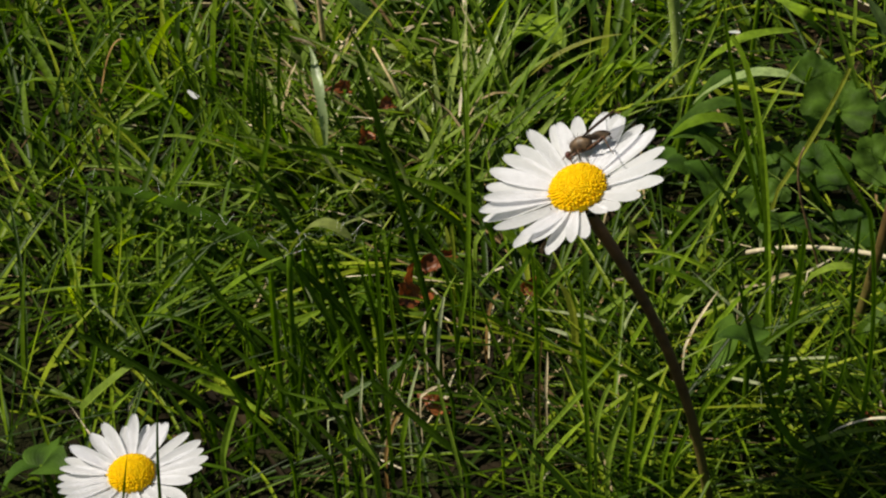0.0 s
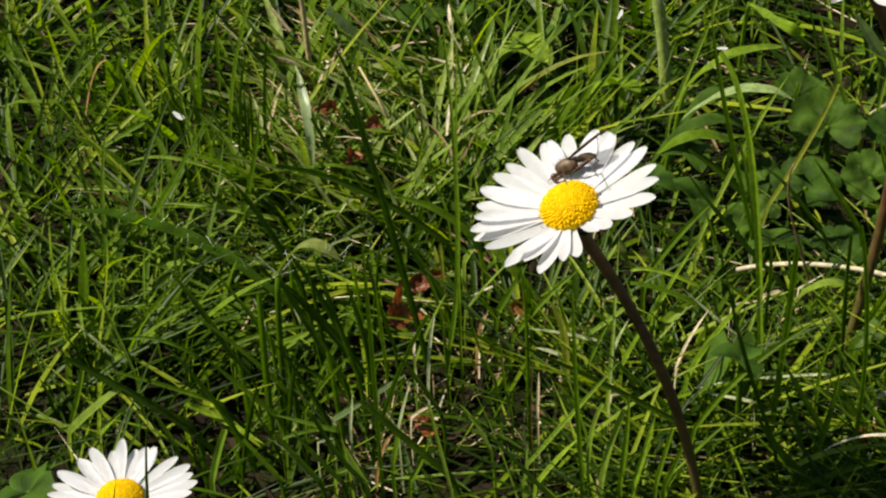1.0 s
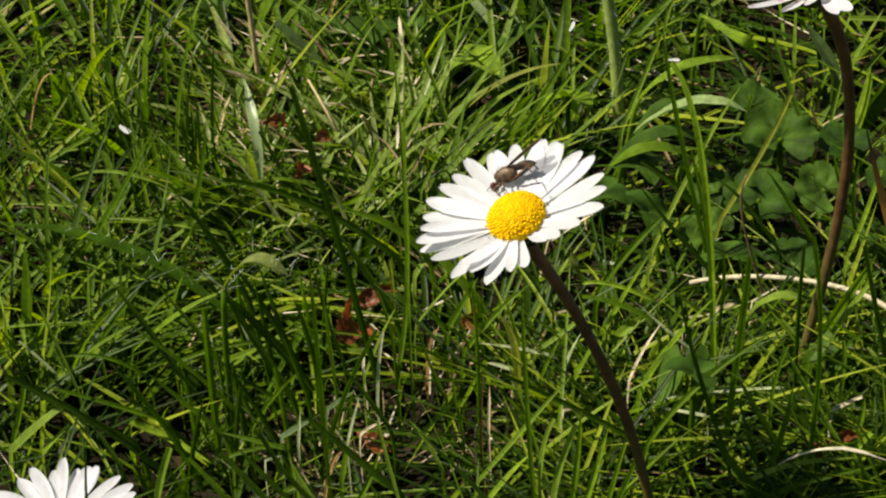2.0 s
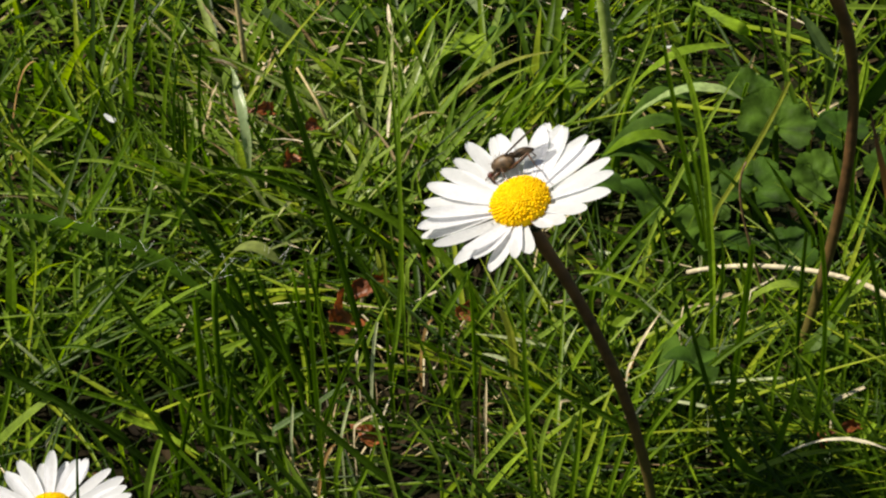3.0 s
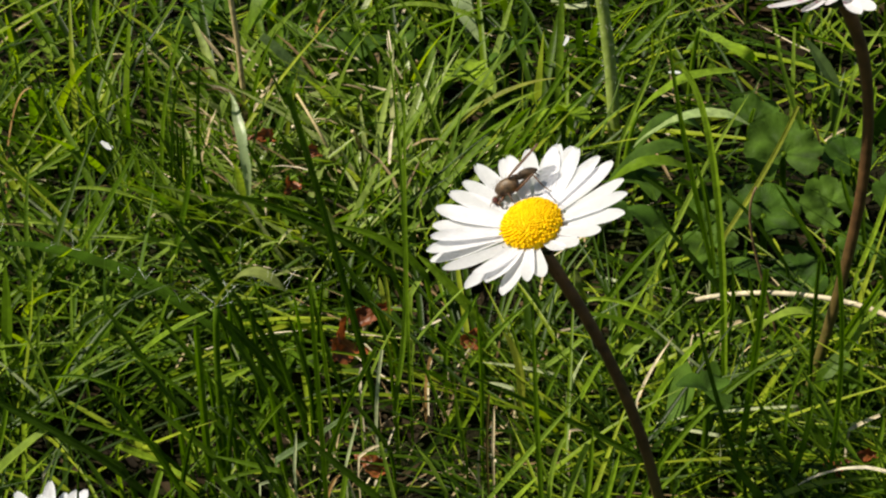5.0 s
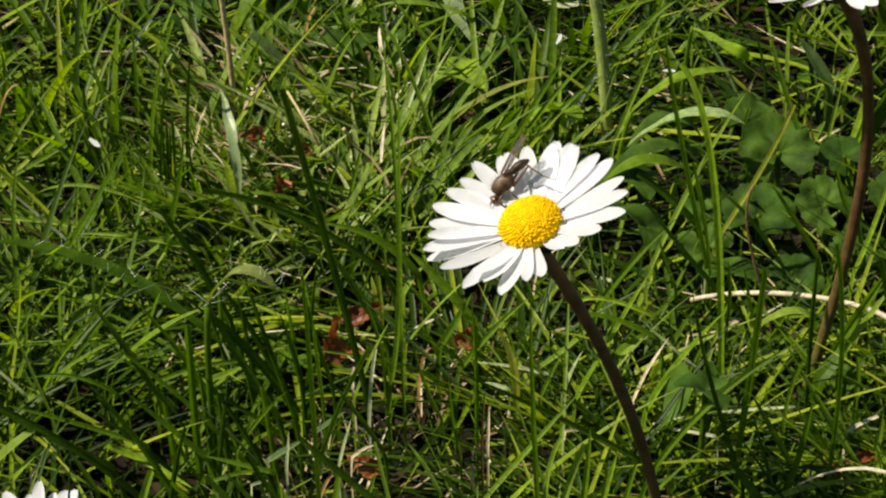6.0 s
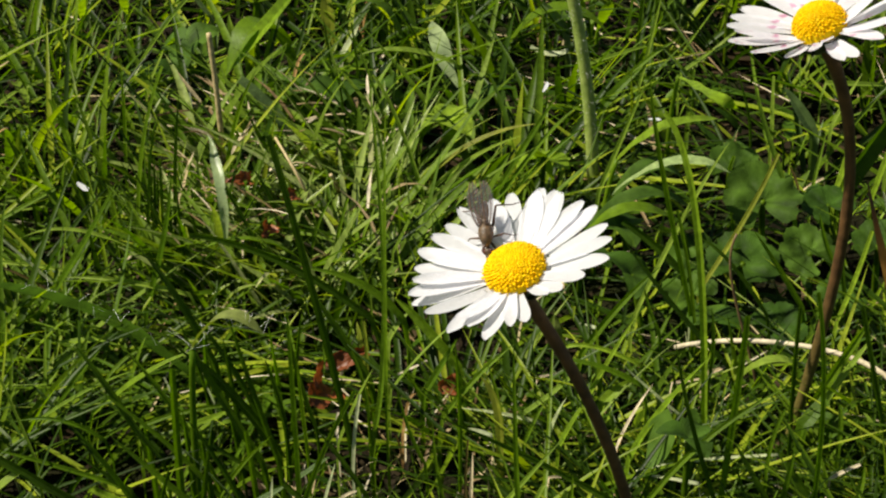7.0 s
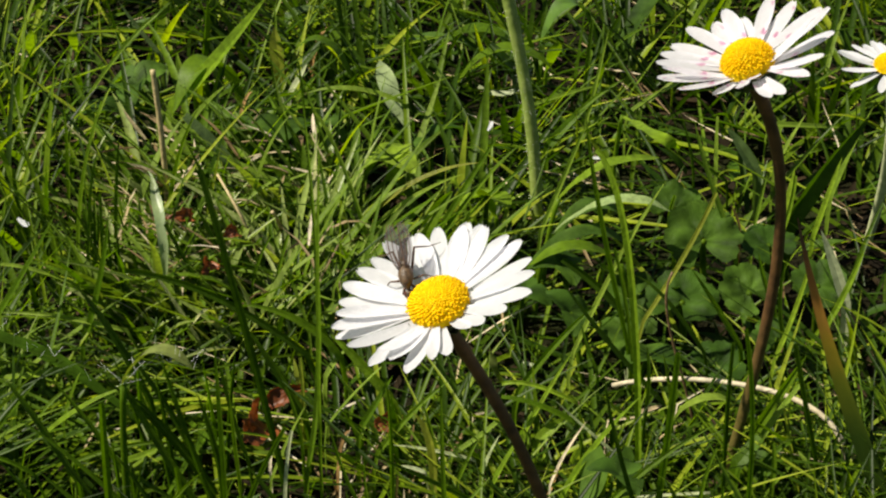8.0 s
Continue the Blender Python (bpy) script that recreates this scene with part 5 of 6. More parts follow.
def build_fly():
    """Nose to +x, feet about z = 0; sizes in mm."""
    mm = 0.001
    fly = new("fly", None)
    fly.empty_display_size = 0.003
    tagged(fly, "small dark brown fly with long legs feeding on the daisy", "fly")

    def lump(name, parent, mat, rx, ry, rz, c, label="", taper=0.0):
        v, f = ellipsoid(rx * mm, ry * mm, rz * mm, [x * mm for x in c], taper=taper)
        return part(name, mesh_object(name, v, f, mat), parent, label)

    def pipe(name, parent, points, radii, mat, label="", n=10, sides=8):
        curve = [[x * mm for x in p] for p in points]
        return part(name, tube(name, curve, [r * mm for r in radii], mat, n, sides), parent, label)

    thorax = lump("thorax", fly, M_FLY, 1.42, 0.82, 0.95, (0.25, 0, 2.15), "humped dark brown thorax", taper=-0.12)
    lump("scutellum", thorax, M_FLY, 0.42, 0.5, 0.3, (-0.95, 0, 2.75))
    pipe("neck", thorax, [(1.2, 0, 1.75), (1.5, 0, 1.55), (1.75, 0, 1.4)], (0.3, 0.16), M_FLY, n=4)
    pipe("abdomen", fly, [(-0.75, 0, 2.4), (-1.5, 0, 2.75), (-2.6, 0, 2.65), (-3.5, 0, 2.45)], (0.2, 0.36, 0.50, 0.52, 0.42, 0.14), M_FLY, "slender dark club-shaped abdomen", 14, 12)
    rng = random.Random(41)
    verts, faces = [], []
    for _ in range(46):
        a, b = rng.uniform(-1.2, 1.2), rng.uniform(-1.3, 1.3)
        d = Vector((math.sin(a), math.cos(a) * math.sin(b), math.cos(a) * math.cos(b)))
        p = Vector((0.25 + 1.44 * d.x, 0.84 * d.y, 2.15 + 1.0 * d.z)) * mm
        e = p + (d + Vector((-0.6, 0, 0))).normalized() * rng.uniform(0.25, 0.6) * mm
        side = d.orthogonal().normalized() * 0.025 * mm
        faces += [(len(verts), len(verts) + 1, len(verts) + 3), (len(verts) + 1, len(verts) + 2, len(verts) + 3), (len(verts) + 2, len(verts), len(verts) + 3)]
        verts += [p + side, p - side * 0.5 + d.cross(side) * 0.87, p - side * 0.5 - d.cross(side) * 0.87, e]
    part("bristles", mesh_object("bristles", verts, faces, M_FLY_LEG), thorax, "short dark bristles")
    head = lump("head", fly, M_FLY, 0.42, 0.52, 0.50, (1.95, 0, 1.28), "small round head")
    for s in (1, -1):
        lump("eye", head, M_FLY_EYE, 0.32, 0.22, 0.38, (2.0, s * 0.36, 1.36), "dark red compound eye")
        pipe("antenna", head, [(2.25, s * 0.12, 1.3), (2.6, s * 0.25, 1.25), (2.8, s * 0.35, 0.95)], (0.06, 0.03), M_FLY_LEG, n=5, sides=5)
    pipe("proboscis", head, [(2.05, 0, 0.9), (2.0, 0, 0.5), (1.75, 0, 0.05)], (0.16, 0.09), M_FLY_LEG, n=6, sides=6)
    for s in (1, -1):
        curve = [(-0.25 * mm, s * 0.45 * mm, 2.95 * mm), (-2.0 * mm, s * 0.85 * mm, 3.75 * mm), (-4.7 * mm, s * 0.6 * mm, 4.9 * mm)]
        v, f, uv = strip(curve, 1.5 * mm, 12, 0.08, (0.02, 1, 0.02), shape=lambda u: (0.25 + 0.75 * math.sin(min(1, u / 0.6) * math.pi / 2)) * (1 - max(0, (u - 0.7) / 0.3) ** 2.2 * 0.9))
        wing = part("wing", mesh_object("wing", v, f, M_WING, uvs=uv), fly, "smoky see-through wing")
        for off, thick in ((-0.42, 0.05), (0.0, 0.035), (0.4, 0.035)):
            lane = [Vector(c) + Vector((0, off * mm * w, 0.02 * mm)) for c, w in zip(curve, (0.3, 1.6, 0.8))]
            part("vein", tube("vein", lane, (thick * 1.5 * mm, thick * mm), M_FLY_LEG, 8, 5), wing, "dark wing vein")
        for hip, knee, ankle, foot, thick in (((0.95, 0.35, 1.3), (1.75, 0.75, 1.05), (1.6, 0.65, 0.25), (1.35, 0.55, 0.0), 0.15), ((0.25, 0.5, 1.2), (0.3, 1.9, 1.7), (0.1, 2.6, 0.6), (-0.3, 3.2, 0.05), 0.12),
                                              ((-0.45, 0.45, 1.35), (-2.9, 1.2, 2.35), (-3.5, 2.5, 0.85), (-4.1, 3.6, 0.15), 0.15)):
            hip, knee, ankle, foot = [Vector((x * mm, s * y * mm, z * mm)) for x, y, z in (hip, knee, ankle, foot)]
            verts, faces = [], []
            for p, q, r0, r1 in ((hip, knee, thick, thick * 0.75), (knee, ankle, thick * 0.55, thick * 0.42), (ankle, foot, thick * 0.36, thick * 0.2)):
                d = (q - p).normalized()
                sd = d.orthogonal().normalized()
                td = d.cross(sd)
                k0 = len(verts)
                for pt, r in ((p, r0), (p.lerp(q, 0.4), max(r0, r1) * 1.1), (q, r1)):
                    for a in range(6):
                        w = a * math.pi / 3
                        verts.append(pt + (sd * math.cos(w) + td * math.sin(w)) * r * mm)
                for ring in (0, 6):
                    faces += [(k0 + ring + a, k0 + ring + (a + 1) % 6, k0 + ring + 6 + (a + 1) % 6, k0 + ring + 6 + a) for a in range(6)]
                faces += [tuple(k0 + a for a in range(5, -1, -1)), tuple(k0 + 12 + a for a in range(6))]
            part("leg", mesh_object("leg", verts, faces, M_FLY_LEG), fly, "long thin jointed leg")
    return fly


fly = build_fly()


# ---------------------------------------------------------------- clover and other leaves
def oval_leaf(length, width, curl, seed, n=8, cols=6, notch=0.0, wave=0.0):
    verts, faces, uvs = [], [], []
    for i in range(n + 1):
        u = i / n
        w = width * 0.5 * math.sin(math.pi * min(1, (u * 0.93 + 0.05)) ** 0.8) ** 0.75
        for j in range(cols + 1):
            s = j / cols * 2 - 1
            x = length * (u + notch * (abs(s) - 1) * max(0, u - 0.8) * 2.5)
            z = length * (0.12 * math.sin(u * math.pi) - curl * u * u) + abs(s) * w * 0.28 + wave * length * math.sin(u * 9 + s * 2 + seed) * abs(s)
            verts.append((x, s * w, z))
            uvs.append((u, j / cols))
    for i in range(n):
        for j in range(cols):
            a = i * (cols + 1) + j
            faces.append((a, a + 1, a + cols + 2, a + cols + 1))
    return verts, faces, uvs


def build_clover(x, y, h, size, mat, k, label="three-part green clover leaf on a thin stalk in the grass"):
    rng = random.Random(1000 + k)
    thing = new("clover", None)
    thing.empty_display_size = 0.005
    thing.matrix_basis = Matrix.Translation((x * CM, y * CM, 0))
    tagged(thing, label, "clover", "clover leaves")
    bx, by = rng.uniform(-0.4, 0.4), rng.uniform(-0.1, 0.6)
    top = Vector((0, 0, h * CM))
    curve = [(bx * CM, by * CM, -0.001), (bx * CM * 0.6, by * CM * 0.5, h * 0.6 * CM), top]
    part("stalk", tube("stalk", curve, (0.0005, 0.0004), M_MID, 8, 6), thing)
    v, f, uv = oval_leaf(size * CM, size * 0.95 * CM, 0.12, k, notch=0.25)
    me = mesh_object("leaflet", v, f, mat, uvs=uv)
    tilt = pose(0, 0, 0, rng.uniform(-5, 35), rng.uniform(-22, 22), rng.uniform(0, 360))
    for a in (0, 118, 242):
        part("leaflet", me, thing, m=Matrix.Translation(top) @ tilt @ pose(0, 0, 0, rng.uniform(-8, 8), rng.uniform(-14, 8), a))


CLOVERS = [(4.3, 1.2, 1.3, 0.5), (4.2, -0.4, 1.4, 0.5), (4.1, -5.5, 2.1, 0.42), (-0.7, 7.1, 1.2, 0.8), (0.5, 7.0, 1.2, 0.8), (-5.3, -6.4, 1.2, 0.6),
           (2.6, 6.2, 1.3, 0.55), (-3.0, 9.2, 1.3, 0.7), (3.6, 0.6, 1.2, 0.5), (5.3, -1.1, 1.0, 0.5)]
for k, (x, y, h, s) in enumerate(CLOVERS):
    build_clover(x, y, h, s, M_CLOVER, k)
build_clover(1.75, 4.7, 1.6, 0.62, M_BRIGHT, 40, "bright yellow-green clover leaf on a thin stalk")
build_clover(3.3, 3.3, 1.5, 0.5, M_BRIGHT, 41, "bright yellow-green clover leaf on a thin stalk")


def palmate_mesh(size, k, lobes=7):
    """A round leaf blade with blunt lobes, folded along its veins like a fan."""
    rng = random.Random(2500 + k)
    rings, spokes = 7, lobes * 8
    sweep = radians(310)
    verts, faces, uvs = [], [], []
    for i in range(rings + 1):
        u = 0.06 + 0.94 * i / rings
        for j in range(spokes + 1):
            s = j / spokes
            a = (s - 0.5) * sweep
            lobe = abs(math.sin(s * lobes * math.pi))
            tooth = 0.07 * abs(math.sin(s * lobes * 3 * math.pi))
            r = size * u * (1 - (0.10 * (1 - lobe) + 0.07 - tooth) * u ** 3) * (0.92 + 0.08 * math.cos(a))
            z = size * (0.07 * u * (lobe - 0.5) + 0.22 * u * u * (0.6 + 0.4 * math.sin(a * 2 + k)) - 0.30 * max(0, u - 0.6) ** 2)
            verts.append((r * math.cos(a), r * math.sin(a), z + 0.13 * size * noise.noise(Vector((r * math.cos(a) / size * 2.6, r * math.sin(a) / size * 2.6, k * 3.1))) + rng.gauss(0, 0.008 * size)))
            uvs.append((u, s * lobes))
    for i in range(rings):
        for j in range(spokes):
            q = i * (spokes + 1) + j
            faces.append((q, q + 1, q + spokes + 2, q + spokes + 1))
    return mesh_object("blade", verts, faces, M_CLOVER, uvs=uvs)


def build_lobed_leaf(x, y, h, size, k, rx, rz):
    """A palmate weed leaf on its stalk, tilted rx and turned rz."""
    thing = new("lobed_leaf", None)
    thing.empty_display_size = 0.005
    thing.matrix_basis = Matrix.Translation((x * CM, y * CM, 0))
    tagged(thing, "round dark green weed leaf with blunt lobes, grass shade partly in its colour", "leaf", "lobed weed leaves")
    top = Vector((0, 0, h * CM))
    part("stalk", tube("stalk", [(0.2 * CM, 0.5 * CM, -0.001), (0.1 * CM, 0.3 * CM, h * 0.6 * CM), top], (0.0006, 0.0005), M_MID, 8, 6), thing)
    part("blade", palmate_mesh(size * CM, k), thing, m=Matrix.Translation(top) @ pose(0, 0, 0, rx, 0, 0) @ pose(0, 0, 0, 0, 0, rz))


LOBED = [(6.6, 1.5, 1.5, 0.72, 32, 90), (6.0, 0.1, 1.2, 0.66, 14, 60), (7.1, 0.3, 1.2, 0.52, 34, 130), (5.5, 0.9, 0.9, 0.56, 18, 205), (6.4, 2.8, 1.4, 0.55, 35, 40), (7.7, 1.6, 1.3, 0.52, 15, 110), (5.2, -0.1, 0.8, 0.50, 28, 150),
         (7.3, -0.8, 1.0, 0.46, 8, 75), (6.3, -1.1, 0.8, 0.48, 25, 20), (8.2, 0.4, 1.2, 0.50, 30, 60), (6.35, -3.5, 0.6, 0.37, 35, 60)]
for k, row in enumerate(LOBED):
    build_lobed_leaf(*row[:4], k, *row[4:])


def build_leaf(name, label, category, base, mid, tip, width, mat, fold=0.22, group=""):
    """A broad leaf whose midrib runs from base over mid to tip (cm)."""
    base, mid, tip = Vector(base) * CM, Vector(mid) * CM, Vector(tip) * CM
    d = tip - base
    curve = bez3((0, 0, 0), mid - base, d)
    side = d.cross(Vector((0, 0, 1)))
    side = side.normalized() if side.length > 1e-5 else Vector((1, 0, 0))
    v, f, uv = strip(curve, width * CM, 18, fold, side, shape=lambda u: (0.25 + 0.75 * math.sin(min(1, u / 0.62) * math.pi / 2)) * (1 - max(0, (u - 0.6) / 0.4) ** 2.0 * 0.97))
    v = [p + noise.noise_vector((p + base) * 260) * 0.00035 + noise.noise_vector((p + base) * 800) * 0.00012 for p in v]
    ob = new(name, mesh_object(name, v, f, mat, uvs=uv))
    ob.matrix_basis = Matrix.Translation(base)
    if base.z > 0.002:
        part("stalk", tube("stalk", [(-d.x * 0.15, -d.y * 0.15, -base.z - 0.001), (-d.x * 0.15, -d.y * 0.15, -base.z * 0.4), (0, 0, 0)], (0.0005, 0.0004), M_MID, 8, 6), ob)
    return tagged(ob, label, category, group)


hairy = build_leaf("hairy_leaf", "long dark green leaf with fine white hairs lying over the grass", "leaf", (-2.09, -2.22, 0.90), (-3.62, -1.27, 1.70), (-5.91, 0.05, 1.60), 0.25, M_HAIRY, fold=0.4)
withering = build_leaf("hairy_leaf", "yellowing hairy leaf tip with long white hairs", "leaf", (-2.0, -4.15, 2.9), (-1.55, -4.45, 3.55), (-1.05, -4.6, 3.35), 0.27, M_HAIRY_PALE, fold=0.3)


def hair_mesh(points, length, count, seed):
    rng = random.Random(seed)
    verts, faces = [], []
    for _ in range(count):
        u = rng.random()
        p = bez(points, u)
        d = Vector((rng.gauss(0, 1), rng.gauss(0, 1), rng.gauss(0, 1) + 0.5)).normalized()
        ln = length * rng.uniform(0.5, 1.2)
        q = p + d * ln * 0.5 + Vector((0, 0, ln * 0.02))
        e = p + d * ln
        s = d.orthogonal().normalized() * 0.000016
        t = d.cross(s)
        k0 = len(verts)
        for c in (p, q, e):
            verts += [c + s, c - s * 0.5 + t, c - s * 0.5 - t]
        for i in (0, 3):
            for a in range(3):
                b = (a + 1) % 3
                faces.append((k0 + i + a, k0 + i + b, k0 + i + 3 + b, k0 + i + 3 + a))
    return mesh_object("hairs", verts, faces, M_HAIR)


part("hairs", hair_mesh([(-0.005, 0.001, 0.006), (-0.016, 0.0, 0.021), (-0.041, 0.016, 0.013)], 0.0024, 16, 4), hairy, "fine white hairs")
part("hairs", hair_mesh([(0, 0, 0), (0.0045, -0.003, 0.0065), (0.0095, -0.0045, 0.0045)], 0.0036, 24, 5), withering, "long fine white hairs")

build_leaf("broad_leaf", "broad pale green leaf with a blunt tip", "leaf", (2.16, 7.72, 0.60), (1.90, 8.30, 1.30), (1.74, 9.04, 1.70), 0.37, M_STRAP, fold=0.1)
build_leaf("strap_leaf", "pale green strap leaf with whitish sunlight in its colour", "leaf", (-1.99, 1.19, 1.20), (-1.96, 1.50, 2.10), (-2.18, 2.42, 2.70), 0.17, M_STRAP, fold=0.45)
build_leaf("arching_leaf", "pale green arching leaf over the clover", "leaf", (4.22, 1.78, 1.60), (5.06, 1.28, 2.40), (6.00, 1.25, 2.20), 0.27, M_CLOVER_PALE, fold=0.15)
build_leaf("arching_leaf", "yellowish green arching leaf over the clover", "leaf", (4.42, 2.60, 1.80), (5.02, 2.06, 2.60), (6.03, 2.53, 2.50), 0.29, M_BRIGHT, fold=0.3)
build_leaf("arching_leaf", "dark green strap leaf lying over the clover", "leaf", (5.16, 0.83, 1.50), (4.40, 0.39, 2.10), (3.69, 0.59, 1.70), 0.31, M_MID)
build_leaf("arching_leaf", "dark green strap leaf with the clover's shade partly in its colour", "leaf", (3.7, 1.5, 1.0), (4.6, 1.2, 1.9), (5.5, 1.6, 1.3), 0.42, M_CLOVER)
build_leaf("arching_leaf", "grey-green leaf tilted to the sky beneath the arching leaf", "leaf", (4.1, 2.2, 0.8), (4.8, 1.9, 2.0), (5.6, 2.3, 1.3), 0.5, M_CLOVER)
build_leaf("weed_leaf", "hairy yellow-green leaf above the weeds", "leaf", (5.82, 4.87, 2.20), (6.04, 3.21, 2.60), (6.51, 3.26, 2.30), 0.25, M_BRIGHT, group="weed leaves")
build_leaf("weed_leaf", "bright yellow-green upright weed leaf in the sun", "leaf", (3.2, 4.1, 0.0), (2.88, 3.65, 1.3), (2.71, 3.97, 1.6), 0.3, M_BRIGHT, group="weed leaves")
build_leaf("grass_leaf", "curved light green grass leaf near the ground", "leaf", (5.35, -2.76, 1.00), (5.67, -3.03, 1.50), (6.20, -2.81, 1.20), 0.18, M_LIGHT)
rng_weed = random.Random(77)
for k in range(10):
    x, y = (rng_weed.uniform(-7, 3), rng_weed.uniform(9, 13)) if k % 2 else (rng_weed.uniform(3, 11), rng_weed.uniform(5.0, 13))
    a = rng_weed.uniform(0, 6.28)
    ln = rng_weed.uniform(1.4, 2.6)
    dx, dy = math.cos(a) * ln, math.sin(a) * ln
    h = rng_weed.uniform(0.9, 2.0)
    build_leaf("weed_leaf", "broad green weed leaf among the grass", "leaf", (x, y, 0.05), (x + dx * 0.45, y + dy * 0.45, h), (x + dx, y + dy, h * rng_weed.uniform(0.6, 1.2)), rng_weed.uniform(0.32, 0.6),
               (M_CLOVER, M_MID, M_CLOVER_MID, M_MID)[k % 4], group="weed leaves")
build_leaf("weed_leaf", "broad dark green weed leaf with shade partly in its colour", "leaf", (-1.28, 6.97, 0.90), (-0.60, 6.38, 1.60), (0.10, 6.50, 1.20), 0.70, M_CLOVER, group="weed leaves")
build_leaf("weed_leaf", "broad dark green weed leaf with shade partly in its colour", "leaf", (-0.50, 6.63, 0.70), (-0.09, 6.23, 1.50), (0.47, 7.34, 1.20), 0.60, M_CLOVER, group="weed leaves")
build_leaf("weed_leaf", "broad dark green weed leaf with shade partly in its colour", "leaf", (-4.52, 9.13, 0.60), (-3.68, 8.83, 1.00), (-2.96, 9.03, 0.70), 0.70, M_CLOVER, group="weed leaves")
build_leaf("weed_leaf", "round weed leaf in a lighter green that holds the light", "leaf", (3.76, -4.77, 1.10), (3.93, -4.68, 1.50), (3.99, -4.60, 1.90), 0.45, M_CLOVER_MID, group="weed leaves")
build_leaf("weed_leaf", "round weed leaf in a lighter green that holds the light", "leaf", (4.35, -4.55, 1.00), (4.41, -4.40, 1.40), (4.38, -4.32, 1.70), 0.26, M_CLOVER_MID, group="weed leaves")
build_leaf("weed_leaf", "small bright green weed leaf in the sun", "leaf", (6.00, -5.07, 0.90), (5.94, -5.09, 1.20), (5.90, -5.07, 1.50), 0.27, M_BRIGHT, group="weed leaves")
build_leaf("weed_leaf", "small bright green weed leaf in the sun", "leaf", (3.49, 3.71, 0.90), (3.28, 3.24, 1.50), (3.09, 2.98, 1.90), 0.22, M_BRIGHT, group="weed leaves")
build_leaf("weed_leaf", "small bright green weed leaf in the sun", "leaf", (1.72, 5.02, 0.90), (1.83, 4.62, 1.40), (2.01, 4.63, 1.70), 0.36, M_BRIGHT, group="weed leaves")
build_leaf("weed_leaf", "small bright green weed leaf in the sun", "leaf", (-5.48, 12.07, 0.80), (-5.34, 11.45, 1.30), (-5.29, 11.28, 1.70), 0.25, M_BRIGHT, group="weed leaves")
build_leaf("weed_leaf", "small bright green weed leaf in the sun", "leaf", (-3.71, 9.89, 0.80), (-3.44, 9.39, 1.20), (-3.21, 9.34, 1.50), 0.26, M_BRIGHT, group="weed leaves")
build_leaf("weed_leaf", "small bright green weed leaf in the sun", "leaf", (-4.54, 12.20, 0.80), (-4.49, 11.52, 1.30), (-4.47, 11.45, 1.60), 0.19, M_BRIGHT, group="weed leaves")
build_leaf("weed_leaf", "small bright green weed leaf in the sun", "leaf", (5.20, 10.35, 0.80), (5.27, 9.82, 1.30), (5.34, 9.70, 1.70), 0.29, M_BRIGHT, group="weed leaves")
build_leaf("weed_leaf", "tan green withering leaf tip under the daisy", "leaf", (3.06, -1.58, 0.90), (2.94, -1.73, 1.30), (2.85, -1.86, 1.70), 0.14, M_HAIRY_PALE, group="weed leaves")
build_leaf("dry_leaf_strip", "long cream and yellow dry blade arching near the ground", "dead leaf", (4.93, -6.23, 0.90), (5.53, -6.94, 1.90), (6.47, -6.88, 1.50), 0.06, M_STRAW)
build_leaf("dry_leaf_strip", "narrow orange dead strip of leaf", "dead leaf", (-1.00, 2.15, 0.70), (-1.12, 2.08, 1.10), (-1.27, 2.18, 1.50), 0.10, M_ORANGE)


def build_fallen_petal(at, turn, k, size=0.004):
    pv, pf, puv = PETALS[k]
    ob = new("fallen_petal", mesh_object("fallen_petal", [(a * size, b * size * 1.6, c * size) for a, b, c in pv], pf, M_PETAL, uvs=puv))
    ob.matrix_basis = pose(at[0] * CM, at[1] * CM, at[2] * CM, *turn)
    tagged(ob, "white fallen daisy petal caught in the grass", "petal", "fallen petals")


build_fallen_petal((-4.37, 2.69, 1.80), (35, 25, -40), 0, 0.0025)
build_fallen_petal((4.8, 2.0, 2.8), (15, 5, 10), 1, 0.002)
build_fallen_petal((3.48, 5.11, 1.90), (15, -35, 40), 2, 0.002)


def build_dead_leaf(at, turn, length, width, roll, seed, label):
    """A withered leaf curled round its midrib, its blade wrinkled across the veins."""
    rows, cols = 18, 14
    verts, faces, uvs = [], [], []
    for i in range(rows + 1):
        u = i / rows
        w = width * (0.35 + 0.65 * math.sin(math.pi * (u * 0.85 + 0.1)))
        for j in range(cols + 1):
            s = j / cols * 2 - 1
            a = s * roll * (0.7 + 0.3 * math.sin(u * 5 + seed))
            rad = w / (2 * roll)
            p = Vector((length * (u - 0.5) + 0.08 * length * abs(s), rad * math.sin(a), rad * (1 - math.cos(a)) + 0.12 * length * math.sin(u * 3.1)))
            p += noise.noise_vector(p * 700 + Vector((seed, 0, 0))) * 0.0006 + noise.noise_vector(p * 1700) * 0.00022
            p.z += 0.00016 * math.sin(u * 26 + abs(s) * 7)
            verts.append(p)
            uvs.append((u, j / cols))
    for i in range(rows):
        for j in range(cols):
            a = i * (cols + 1) + j
            faces.append((a, a + 1, a + cols + 2, a + cols + 1))
    ob = new("dead_leaf", mesh_object("dead_leaf", verts, faces, M_DEADLEAF, uvs=uvs))
    ob.matrix_basis = pose(at[0] * CM, at[1] * CM, at[2] * CM, *turn)
    tagged(ob, label, "dead leaf", "dead leaves")


